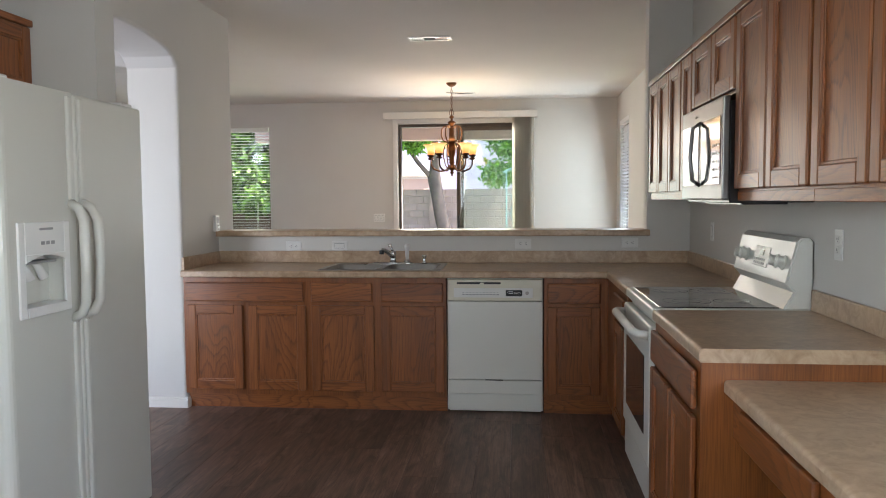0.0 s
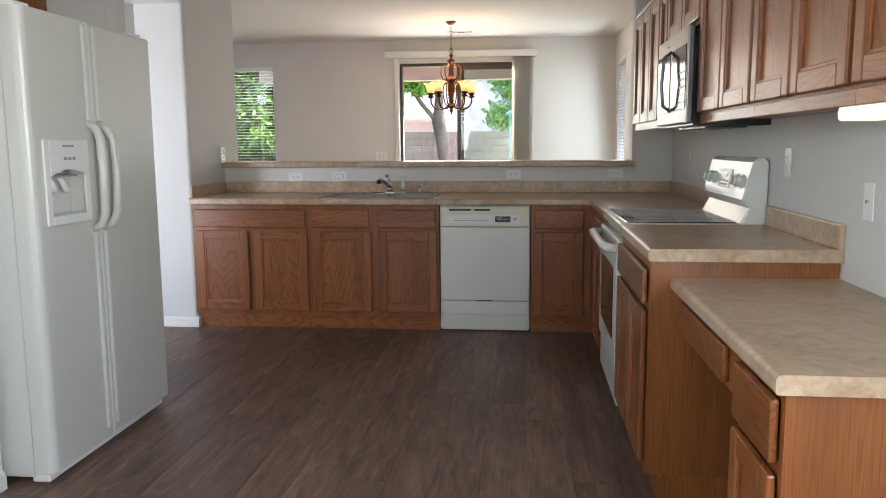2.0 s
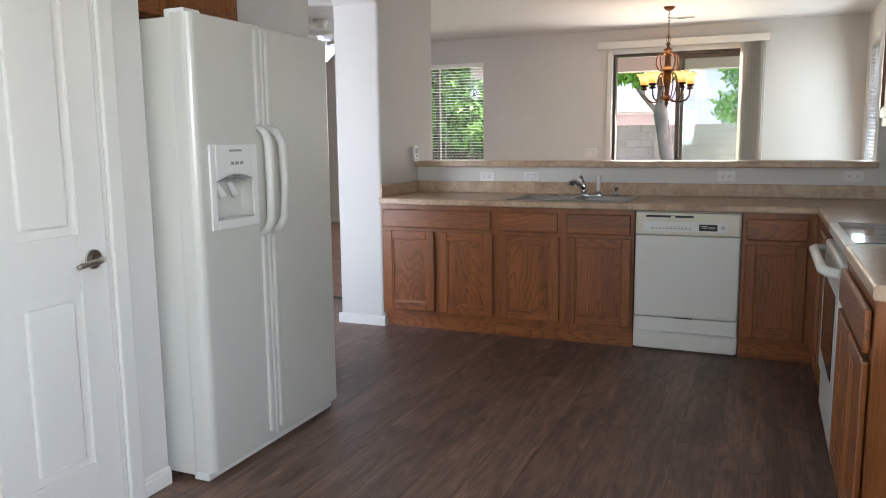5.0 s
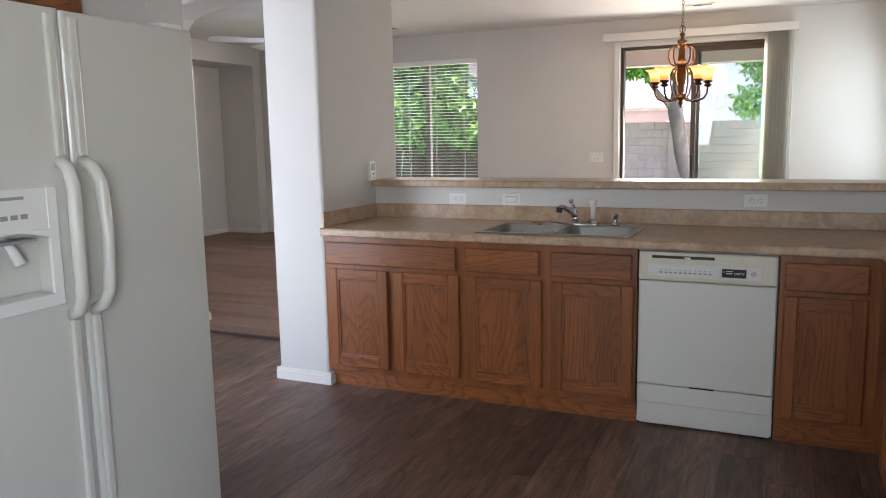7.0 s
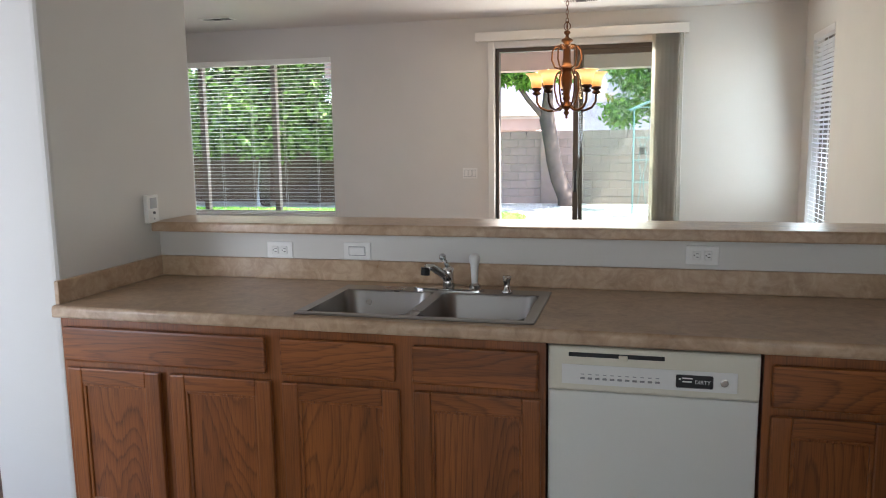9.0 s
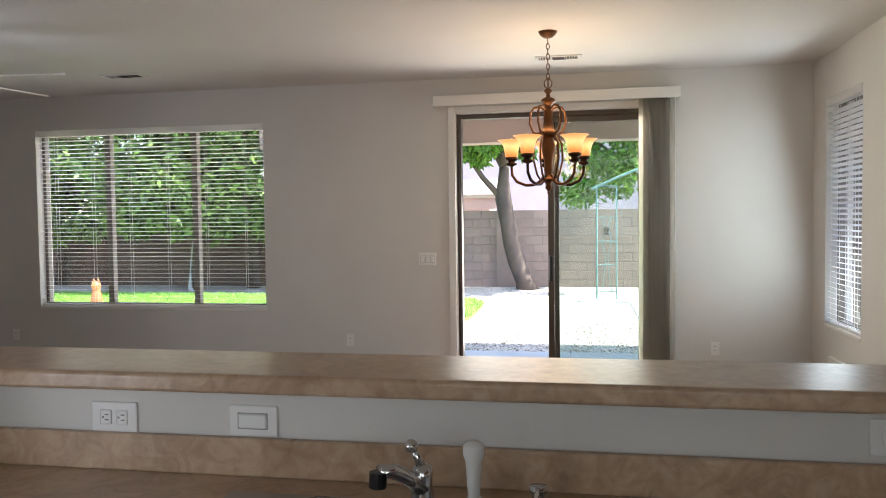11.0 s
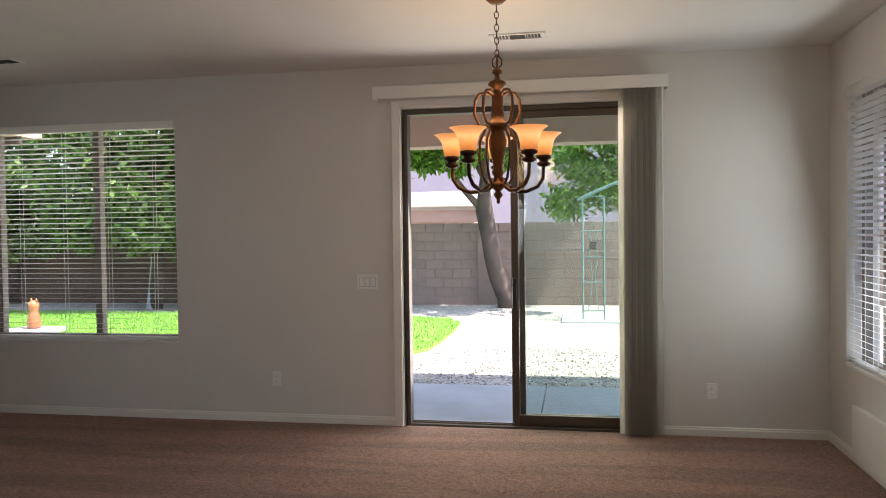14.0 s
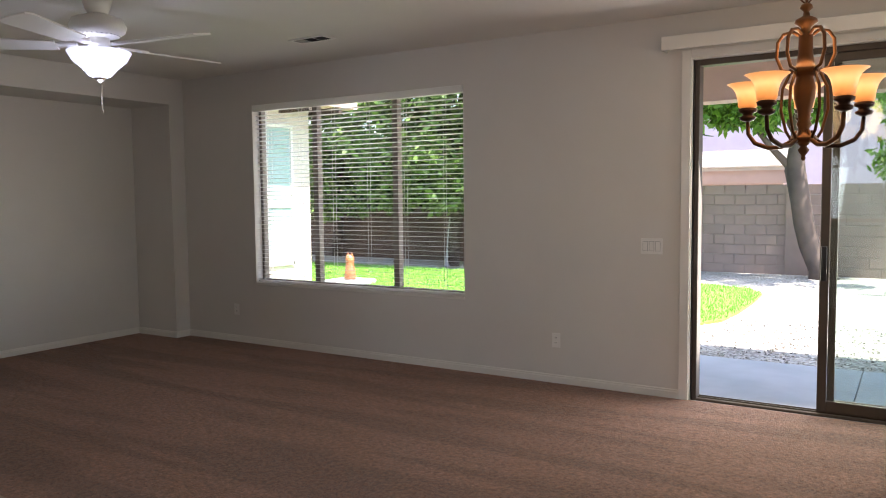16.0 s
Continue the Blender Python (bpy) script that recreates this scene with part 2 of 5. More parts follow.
GOLD = painted("antique_gold", (0.165, 0.066, 0.02), 0.42, 140, 0.3, 0.55, metal=0.55)
DARKGOLD = painted("dark_bronze", (0.06, 0.025, 0.012), 0.42, 140, 0.2, 0.4, metal=0.6)
DARKSTEEL = painted("dark_brushed_steel", (0.24, 0.235, 0.23), 0.38, 400, 0.05, 0.08, metal=1.0)
MWGLASS = painted("microwave_glass", (0.012, 0.012, 0.013), 0.1, 60, 0.0, 0.1)
MWGLASS.node_tree.nodes["Principled BSDF"].inputs["Specular IOR Level"].default_value = 0.25
CERAMIC = painted("cooktop_glass", (0.012, 0.012, 0.013), 0.08, 60, 0.0, 0.1, coat=1.0)
SHADE = lit_shade()
BULB = emitter("lit_bulb", (1.0, 0.78, 0.45), 0.6)
FANBOWL = emitter("lit_fan_bowl", (0.62, 0.66, 1.0), 0.22, (0.8, 0.8, 0.9))
FANBULB = emitter("lit_fan_bulb", (0.85, 0.87, 1.0), 3.5)
TUBE = emitter("lit_tube", (0.86, 1.0, 0.74), 0.085)
GLASS, GREENGLASS = glass_mat("clear_glass", (0.97, 0.97, 0.97)), glass_mat("green_glass", (0.90, 0.945, 0.925), 1.0)
STUCCO = painted("pink_stucco", (0.50, 0.36, 0.31), 0.9, 40, 0.8, 0.08)
STUCCO_L = painted("pale_stucco", (0.62, 0.54, 0.48), 0.9, 40, 0.8, 0.08)
CONCRETE = painted("concrete", (0.46, 0.46, 0.47), 0.85, 90, 0.3, 0.15)
BLOCK = painted("concrete_block", (0.27, 0.195, 0.16), 0.92, 60, 0.8, 0.18)
MORTAR = painted("mortar", (0.26, 0.2, 0.16), 0.95, 80, 0.5, 0.15)
GRAVEL = ground_mat("pale_gravel", (0.12, 0.10, 0.085), (0.47, 0.43, 0.375), 22, 0.9, 0.04)
LAWN = ground_mat("lawn_blades", (0.085, 0.21, 0.025), (0.17, 0.36, 0.05), 60, 0.3, 0.01)
EARTH = ground_mat("earth", (0.2, 0.15, 0.11), (0.42, 0.34, 0.27), 9, 0.7, 0.05)
BARK = painted("bark", (0.10, 0.072, 0.056), 0.9, 35, 1.0, 0.45)


def leaf_mat(name, dark, light):
    m, nt, b = links_of(name)
    geo = nt.nodes.new("ShaderNodeNewGeometry")
    col = ramp(nt, geo.outputs["Random Per Island"], [(0.0, dark), (1.0, light)])
    nt.links.new(col, b.inputs["Base Color"])
    b.inputs["Roughness"].default_value = 0.45
    tr = nt.nodes.new("ShaderNodeBsdfTranslucent")
    nt.links.new(col, tr.inputs["Color"])
    mx = nt.nodes.new("ShaderNodeMixShader")
    mx.inputs[0].default_value = 0.4
    nt.links.new(b.outputs[0], mx.inputs[1])
    nt.links.new(tr.outputs[0], mx.inputs[2])
    nt.links.new(mx.outputs[0], nt.nodes["Material Output"].inputs["Surface"])
    return m


BLIND = leaf_mat("blind_vinyl", (0.78, 0.77, 0.75), (0.82, 0.81, 0.79))
VANE = leaf_mat("vane_vinyl", (0.70, 0.665, 0.60), (0.73, 0.69, 0.625))
LEAF, LEAF_D = leaf_mat("fresh_leaf", (0.05, 0.14, 0.012), (0.2, 0.36, 0.05)), leaf_mat("dark_leaf", (0.012, 0.036, 0.006), (0.25, 0.40, 0.09))
ROOFT = painted("pale_roof_tile", (0.55, 0.50, 0.45), 0.85, 30, 0.5, 0.15)
TERRA = painted("glazed_terracotta", (0.5, 0.19, 0.08), 0.4, 30, 0.2, 0.4)
# Dark brown holds the trees' shade on the far run of the garden wall.
SHADEDWALL = painted("tree_shaded_wall", (0.15, 0.10, 0.075), 0.85, 50, 0.5, 0.25)
# opaque pane; its teal colour stands for the sky reflected in it
GREENPANE = painted("sky_tinted_pane", (0.36, 0.48, 0.47), 0.15, 30, 0.0, 0.1, coat=0.5)
VERDIGRIS = painted("verdigris_iron", (0.16, 0.27, 0.25), 0.6, 90, 0.3, 0.3)

# ---- mesh helpers ----


def box(bm, lo, hi, bev=0.0, seg=1):
    """A box in bm, with its edges bevelled."""
    m = Matrix.Translation([(a + b) / 2 for a, b in zip(lo, hi)]) @ Matrix.Diagonal((*[abs(b - a) for a, b in zip(lo, hi)], 1))
    vs = bmesh.ops.create_cube(bm, size=1, matrix=m)["verts"]
    if bev:
        es = {e for v in vs for e in v.link_edges}
        bmesh.ops.bevel(bm, geom=list(es), offset=bev, segments=seg, affect="EDGES", profile=0.5)
    return bm


def tube(bm, a, b, r0, r1=None, n=12):
    """A round bar from a to b."""
    a, b = Vector(a), Vector(b)
    q = (b - a).to_track_quat("Z", "Y").to_matrix().to_4x4()
    bmesh.ops.create_cone(bm, cap_ends=True, segments=n, radius1=r0, radius2=r0 if r1 is None else r1, depth=(b - a).length, matrix=Matrix.Translation((a + b) / 2) @ q)
    return bm


def sweep(bm, pts, r, n=8):
    """A round bar along the points."""
    pts = [Vector(p) for p in pts]
    rings = []
    side = None
    for i, p in enumerate(pts):
        d = (pts[min(i + 1, len(pts) - 1)] - pts[max(i - 1, 0)]).normalized()
        if side is None:
            side = d.orthogonal().normalized()
        side = (side - d * side.dot(d)).normalized()
        up = d.cross(side)
        rr = r[i] if isinstance(r, (list, tuple)) else r
        rings.append([bm.verts.new(p + side * rr * math.cos(k * math.tau / n) + up * rr * math.sin(k * math.tau / n)) for k in range(n)])
    for a, b in zip(rings, rings[1:]):
        for k in range(n):
            bm.faces.new((a[k], a[(k + 1) % n], b[(k + 1) % n], b[k]))
    bm.faces.new(rings[0][::-1])
    bm.faces.new(rings[-1])
    return bm


def turned(bm, profile, at=(0, 0, 0), n=20):
    """A turned body round z from (radius, height) pairs."""
    at = Vector(at)
    rings = []
    for r, z in profile:
        rings.append([bm.verts.new(at + Vector((max(r, 0.0005) * math.cos(k * math.tau / n), max(r, 0.0005) * math.sin(k * math.tau / n), z))) for k in range(n)])
    for a, b in zip(rings, rings[1:]):
        for k in range(n):
            bm.faces.new((a[k], a[(k + 1) % n], b[(k + 1) % n], b[k]))
    bm.faces.new(rings[0][::-1])
    bm.faces.new(rings[-1])
    return bm


def prism(bm, outline, axis, lo, hi):
    """An outline of two coordinates drawn out along an axis from lo to hi."""
    def at(p, w):
        return {"x": (w, p[0], p[1]), "y": (p[0], w, p[1]), "z": (p[0], p[1], w)}[axis]
    a = [bm.verts.new(at(p, lo)) for p in outline]
    b = [bm.verts.new(at(p, hi)) for p in outline]
    n = len(outline)
    bm.faces.new(a)
    bm.faces.new(b[::-1])
    for k in range(n):
        bm.faces.new((a[k], b[k], b[(k + 1) % n], a[(k + 1) % n]))
    bmesh.ops.recalc_face_normals(bm, faces=bm.faces[:])
    return bm


def mesh_of(bm, name, material, smooth=False):
    me = bpy.data.meshes.new(name)
    bm.to_mesh(me)
    bm.free()
    me.materials.append(material)
    if smooth:
        me.polygons.foreach_set("use_smooth", [True] * len(me.polygons))
    return me


def solid(name, bm, material, label="", category="", group="", kind="", smooth=False):
    """A thing or a piece of the setting that is one mesh."""
    return tagged(new(name, mesh_of(bm, name, material, smooth)), label, category, group, kind)


def thing(name, at, label, category, group="", kind=""):
    """An empty at the base of a thing, to parent its parts."""
    ob = new(name)
    ob.location = at
    ob.empty_display_size = 0.1
    return tagged(ob, label, category, group, kind)


def part(name, bm, material, parent, label="", smooth=False):
    """One mesh under a thing or under a part."""
    ob = new(name, mesh_of(bm, name, material, smooth))
    ob.parent = parent
    if parent.data is None:
        ob.matrix_parent_inverse = Matrix.Translation(-parent.location)
    return tagged(ob, label)


def B(lo, hi, bev=0.0, seg=1):
    return box(bmesh.new(), lo, hi, bev, seg)


# ---- the plan ----
CEIL = 2.735
FAR = 10.73      # far wall's face
RIGHT = 1.408     # dining side's wall
KR = 1.245       # kitchen's wall behind the range
LEFT = -2.12     # kitchen's face of the arch wall
PONY = 5.46      # kitchen's face of the half wall


def wall(name, axis, w0, w1, a0, a1, openings=(), z0=-0.15, z1=CEIL, material=WALL, bev=0.0):
    """A wall between w0 and w1 across, from a0 to a1 along, with openings (from, to, bottom, top) through it."""
    bm = bmesh.new()

    def piece(a, b, lo, hi):
        if b - a > 1e-4 and hi - lo > 1e-4:
            if axis == "x":
                box(bm, (a, w0, lo), (b, w1, hi), bev)
            else:
                box(bm, (w0, a, lo), (w1, b, hi), bev)
    at = a0
    for a, b, lo, hi in sorted(openings):
        piece(at, a, z0, z1)
        piece(a, b, z0, lo)
        piece(a, b, hi, z1)
        at = b
    piece(at, a1, z0, z1)
    return solid(name, bm, material, "warm white painted drywall with a fine texture", "wall", kind="structure")


SL0, SL1, SLT = -1.615, 0.085, 2.415      # sliding door's opening
WN0, WN1, WNB, WNT = -5.91, -3.477, 0.63, 2.40   # large window
SW0, SW1, SWB, SWT = 9.6, 10.4, 0.6, 2.38      # side window
wall("wall_north", "x", FAR, FAR + 0.2, -8.2, RIGHT + 0.2, [(WN0, WN1, WNB, WNT), (SL0, SL1, -0.15, SLT)])
wall("wall_east_dining", "y", RIGHT, RIGHT + 0.2, PONY + 0.14, FAR, [(SW0, SW1, SWB, SWT)])
# the opening here is invented, to let in the east fill lamp
wall("wall_east_kitchen", "y", KR, KR + 0.2, -1.8, PONY + 0.14, [(-1.4, 0.4, 0.95, 2.15)])
wall("wall_pier_east", "x", PONY, PONY + 0.14, 0.955, KR, bev=0.0)
wall("wall_south", "x", -1.8, -1.68, -1.87, KR)
# the first opening is invented for the west fill lamp
wall("wall_pantry", "y", -1.87, -1.75, -1.68, 2.30, [(-1.5, 0.3, 0.9, 2.2), (1.27, 2.095, -0.15, 2.05)])
wall("wall_alcove_back", "y", -2.6, -2.48, 2.18, 3.3)
wall("wall_alcove_near", "x", 2.18, 2.30, -2.48, -1.87)
wall("wall_alcove_far", "x", 3.3, 3.46, -2.6, -1.78)
wall("wall_pantry_back", "y", -2.7, -2.6, 1.0, 2.30)
wall("wall_living_south", "x", 2.9, 3.02, -8.2, -2.6, [(-3.7, -2.72, 0.4, 2.3)])
NB = 2.465
wall("wall_west_niche_back", "y", -7.69, -7.55, 3.02, FAR)
wall("wall_west_pier", "y", -7.55, -6.93, 10.55, FAR)
wall("wall_west_header", "y", -7.55, -6.93, 3.02, 10.55, z0=NB)

# arch wall: one outline with the arch cut out
pts = [(4.85, -0.15), (5.765, -0.15), (5.765, CEIL), (3.46, CEIL)]
ARCH = []
for i in range(25):
    u = -1 + i / 12
    ARCH.append((4.155 + 0.695 * u, 2.225 + 0.148 * math.sqrt(max(0.0, 1 - abs(u) ** 2.2))))
bm = prism(bmesh.new(), pts + ARCH, "x", -2.47, LEFT)
edges = [e for e in bm.edges if abs(e.verts[0].co.x - e.verts[1].co.x) < 1e-5
         and all(3.4 < v.co.y < 4.8501 and v.co.z < 2.5 or abs(v.co.y - 5.765) < 1e-4 for v in e.verts)]
bmesh.ops.bevel(bm, geom=edges, offset=0.022, segments=3, affect="EDGES", profile=0.5)
solid("wall_arch", bm, WALL, "white drywall with rounded corners and a low arch", "wall", kind="structure")

# arch between the hall and the carpeted room
hall = [(-7.55, -0.15), (-3.88, -0.15)]
for i in range(25):
    u = -1 + i / 12
    hall.append((-3.175 + 0.705 * u, 2.225 + 0.148 * math.sqrt(max(0.0, 1 - abs(u) ** 2.2))))
hall += [(-2.47, CEIL), (-7.55, CEIL)]
bm = prism(bmesh.new(), hall, "y", 5.52, 5.86)
edges = [e for e in bm.edges if abs(e.verts[0].co.y - e.verts[1].co.y) < 1e-5 and all(-3.8801 < v.co.x < -2.5 and v.co.z < 2.5 for v in e.verts)]
bmesh.ops.bevel(bm, geom=edges, offset=0.02, segments=3, affect="EDGES", profile=0.5)
solid("wall_hall_arch", bm, WALL, "white drywall with a low arch over the carpet edge", "wall", kind="structure")

solid("wall_half", B((LEFT, PONY, -0.15), (0.955, PONY + 0.14, 1.105)), WALL, "white painted half wall under the bar top", "wall", kind="structure")
solid("ceiling", B((-8.2, -1.8, CEIL), (RIGHT + 0.2, FAR + 0.2, CEIL + 0.15)), CEILP, "white textured ceiling over kitchen and dining room", "ceiling", kind="structure")
solid("subfloor", B((-8.2, -1.8, -0.15), (RIGHT + 0.2, FAR + 0.2, -0.006)), CONCRETE, "grey concrete slab under the floor coverings", "floor", kind="structure")
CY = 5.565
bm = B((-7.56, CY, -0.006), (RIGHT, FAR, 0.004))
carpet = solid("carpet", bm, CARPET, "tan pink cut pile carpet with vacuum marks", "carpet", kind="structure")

# baseboards


def baseboard(a, b, face):
    """A baseboard from a to b on the floor, standing out towards face."""
    a, b, f = Vector((*a, 0)), Vector((*b, 0)), Vector((*face, 0))
    bm = bmesh.new()
    prof = [(0, 0.0), (0.014, 0.0), (0.014, 0.05), (0.009, 0.056), (0.009, 0.065), (0.004, 0.07), (0, 0.07)]
    ra = [bm.verts.new(a + f * d + Vector((0, 0, z))) for d, z in prof]
    rb = [bm.verts.new(b + f * d + Vector((0, 0, z))) for d, z in prof]
    bm.faces.new(ra)
    bm.faces.new(rb[::-1])
    for k in range(len(prof)):
        bm.faces.new((ra[k], rb[k], rb[(k + 1) % len(prof)], ra[(k + 1) % len(prof)]))
    bmesh.ops.recalc_face_normals(bm, faces=bm.faces[:])
    return solid("baseboard", bm, TRIM, "white painted baseboard with a stepped top", "baseboard", kind="structure")


baseboard((-6.93, FAR), (-1.69, FAR), (0, -1))
baseboard((0.16, FAR), (RIGHT, FAR), (0, -1))
baseboard((RIGHT, PONY + 0.14), (RIGHT, FAR), (-1, 0))
baseboard((-6.93, 10.55), (-6.93, FAR), (1, 0))
baseboard((-7.55, 10.55), (-6.916, 10.55), (0, -1))
baseboard((-7.55, 3.02), (-7.55, 10.536), (1, 0))
baseboard((-2.484, 4.85), (-2.106, 4.85), (0, -1))
baseboard((LEFT, 4.85), (LEFT, 4.9), (1, 0))
baseboard((-2.47, 4.85), (-2.47, 5.765), (-1, 0))
baseboard((-1.75, 2.16), (-1.75, 2.30), (1, 0))
baseboard((-1.78, 3.3), (-1.78, 3.474), (1, 0))
baseboard((-3.88, 5.506), (-3.88, 5.874), (1, 0))
baseboard((-3.866, 5.86), (-7.55, 5.86), (0, 1))
baseboard((-7.55, 5.52), (-3.88, 5.52), (0, -1))
baseboard((LEFT, 5.765), (-2.484, 5.765), (0, 1))
baseboard((-2.12, 5.6), (RIGHT, 5.6), (0, 1))

# ---- kitchen ----
FACE = 4.845     # back run's face frame
SIDE = 0.622     # right run's face frame


def oriented(side):
    """Turns (along, depth, z), depth growing into the cabinet, into the world for a run."""
    if side == "back":
        return lambda a, d, z: (a, FACE + d, z)
    return lambda a, d, z: (SIDE + d, a, z)


def obox(bm, T, a, b, d0, d1, z0, z1, bev=0.0, seg=1):
    p, q = T(a, d0, z0), T(b, d1, z1)
    return box(bm, [min(u, v) for u, v in zip(p, q)], [max(u, v) for u, v in zip(p, q)], bev, seg)


def cab_door(parent, T, a, b, z0, z1, name="door", across=OAK_X, depth=-0.004, rail=0.058):
    """A framed door with a recessed panel and a bead round it."""
    d = part(name, obox(bmesh.new(), T, a + rail - 0.004, b - rail + 0.004, depth - 0.007, depth - 0.001, z0 + rail - 0.004, z1 - rail + 0.004), OAK_Z, parent)
    for lo, hi in ((a, a + rail), (b - rail, b)):
        part("stile", obox(bmesh.new(), T, lo, hi, depth - 0.02, depth, z0, z1, 0.006, 2), OAK_V, d)
    for lo, hi in ((z0, z0 + rail), (z1 - rail, z1)):
        part("rail", obox(bmesh.new(), T, a + rail, b - rail, depth - 0.0195, depth, lo, hi, 0.004, 2), across, d)
    bm = bmesh.new()
    i = rail - 0.002
    for lo, hi, u, v in ((a + i, a + i + 0.012, z0 + i, z1 - i), (b - i - 0.012, b - i, z0 + i, z1 - i)):
        obox(bm, T, lo, hi, depth - 0.014, depth - 0.004, u, v, 0.003, 2)
    for lo, hi in ((z0 + i, z0 + i + 0.012), (z1 - i - 0.012, z1 - i)):
        obox(bm, T, a + i, b - i, depth - 0.0138, depth - 0.004, lo, hi, 0.003, 2)
    part("bead", bm, OAK_Z, d)
    return d


def drawer_front(parent, T, a, b, z0, z1, across=OAK_X):
    bm = obox(bmesh.new(), T, a, b, -0.024, -0.004, z0, z1, 0.008, 2)
    return part("drawer_front", bm, across, parent)


def base_cabinet(T, a, b, across, label, doors=(), drawers=(), depth=0.58, top=0.87, toe=0.1, hollow=False):
    p, q = T((a + b) / 2, depth / 2, 0), None
    c = thing("base_cabinet", (p[0], p[1], 0), label, "cabinet", "kitchen base cabinets")
    if hollow:
        part("body", obox(bmesh.new(), T, a, b, 0.0, 0.02, toe, top), OAK_V, c)
        part("bottom", obox(bmesh.new(), T, a, b, 0.02, depth, toe, toe + 0.02), across, c)
        for e in (a, b - 0.018):
            part("side_panel", obox(bmesh.new(), T, e, e + 0.018, 0.02, depth, toe + 0.02, top), OAK_Z, c)
    else:
        part("body", obox(bmesh.new(), T, a, b, 0.0, depth, toe, top), OAK_V, c)
    part("toe_kick", obox(bmesh.new(), T, a, b, 0.045, 0.06, 0.0, toe), across, c)
    for x0, x1, z0, z1 in doors:
        cab_door(c, T, x0, x1, z0, z1, across=across)
    for x0, x1, z0, z1 in drawers:
        drawer_front(c, T, x0, x1, z0, z1, across)
    return c


TB, TS = oriented("back"), oriented("side")
DZ0, DZ1, WZ0, WZ1 = 0.135, 0.69, 0.713, 0.838
base_cabinet(TB, -2.118, -1.277, OAK_X, "honey oak base cabinet with one wide drawer over two doors",
             [(-2.09, -1.718, DZ0, DZ1), (-1.678, -1.297, DZ0, DZ1)], [(-2.1, -1.312, WZ0, WZ1)])
base_cabinet(TB, -1.277, -0.388, OAK_X, "honey oak sink cabinet with two false drawers over two doors",
             [(-1.257, -0.85, DZ0, DZ1), (-0.803, -0.4, DZ0, DZ1)], [(-1.259, -0.863, WZ0, WZ1), (-0.806, -0.408, WZ0, WZ1)], hollow=True)
base_cabinet(TB, 0.228, 0.66, OAK_X, "honey oak cabinet with drawer and door beside the dishwasher",
             [(0.248, 0.574, DZ0, DZ1)], [(0.248, 0.574, WZ0, WZ1)])
base_cabinet(TS, 3.985, 4.842, OAK_Y, "narrow honey oak cabinet in the corner by the range",
             [(4.02, 4.40, DZ0, DZ1)], [(4.02, 4.40, WZ0, WZ1)])
base_cabinet(TS, 2.425, 3.2, OAK_Y, "honey oak base cabinet with a drawer over two narrow doors",
             [(2.45, 2.802, DZ0, DZ1), (2.82, 3.18, DZ0, DZ1)], [(2.45, 3.18, WZ0, WZ1)], depth=0.618)

for o in [o for o in scene.objects if o.name.startswith("base_cabinet") and abs(o.location.y - 2.8125) < 0.01]:
    part("end_panel", B((SIDE + 0.06, 2.4255, 0.0), (KR - 0.004, 2.44, 0.1)), OAK_V, o)

# worktop with its upstands, one laminate piece with a rounded front edge


def edge_profile(d0, d1, z0, z1, r=0.014):
    """A slab's section with a rounded nose at d0."""
    out = [(d1, z0), (d1, z1)]
    for i in range(6):
        t = math.pi / 2 * i / 5
        out.append((d0 + r - r * math.sin(t), z1 - r + r * math.cos(t)))
    for i in range(4):
        t = math.pi / 2 * i / 3
        out.append((d0 + 0.008 - 0.008 * math.cos(t), z0 + 0.008 - 0.008 * math.sin(t)))
    return out


wt = thing("worktop", (-0.7, 5.1, 0.87), "beige stone-look laminate worktop with coved upstand", "worktop")
CT, CF, CS = 0.915, 4.805, 0.61
SX0, SX1, SY0, SY1 = -1.215, -0.424, 4.848, 5.34
part("front_edge", prism(bmesh.new(), edge_profile(CF, SY0 + 0.01, 0.872, CT), "x", LEFT + 0.001, CS + 0.02), LAM, wt)
part("slab", B((LEFT + 0.001, SY0 + 0.01, 0.872), (SX0 + 0.012, PONY - 0.001, CT)), LAM, wt)
part("slab", B((SX1 - 0.012, SY0 + 0.01, 0.872), (KR - 0.001, PONY - 0.001, CT)), LAM, wt)
part("back_strip", B((SX0 + 0.012, SY1 - 0.01, 0.872), (SX1 - 0.012, PONY - 0.001, CT)), LAM, wt)
part("side_slab", prism(bmesh.new(), edge_profile(CS, KR - 0.001, 0.872, CT), "y", 3.982, CF + 0.01), LAM, wt)
part("corner_slab", B((CS + 0.02, CF + 0.01, 0.8725), (KR - 0.001, SY0 + 0.01, CT - 0.0005)), LAM, wt)
for lo, hi in (((LEFT + 0.001, PONY - 0.02, CT), (KR - 0.001, PONY - 0.001, 1.0)), ((LEFT + 0.001, CF + 0.02, CT), (LEFT + 0.02, PONY - 0.02, 1.0)), ((KR - 0.02, 3.982, CT), (KR - 0.001, PONY - 0.02, 1.0))):
    part("upstand", B(lo, hi, 0.004, 2), LAM, wt)

wt2 = thing("worktop", (0.95, 2.8, 0.87), "beige stone-look laminate worktop with a squared end beside the range", "worktop")
bm = prism(bmesh.new(), edge_profile(CS, KR - 0.001, 0.872, CT), "y", 2.4, 3.205)
part("slab", bm, LAM, wt2)
part("upstand", B((KR - 0.02, 2.402, CT), (KR - 0.001, 3.205, 1.0), 0.004, 2), LAM, wt2)

# bar top on the half wall
bar = thing("bar_top", (-0.6, 5.55, 1.106), "long beige laminate bar top on the half wall", "bar top")
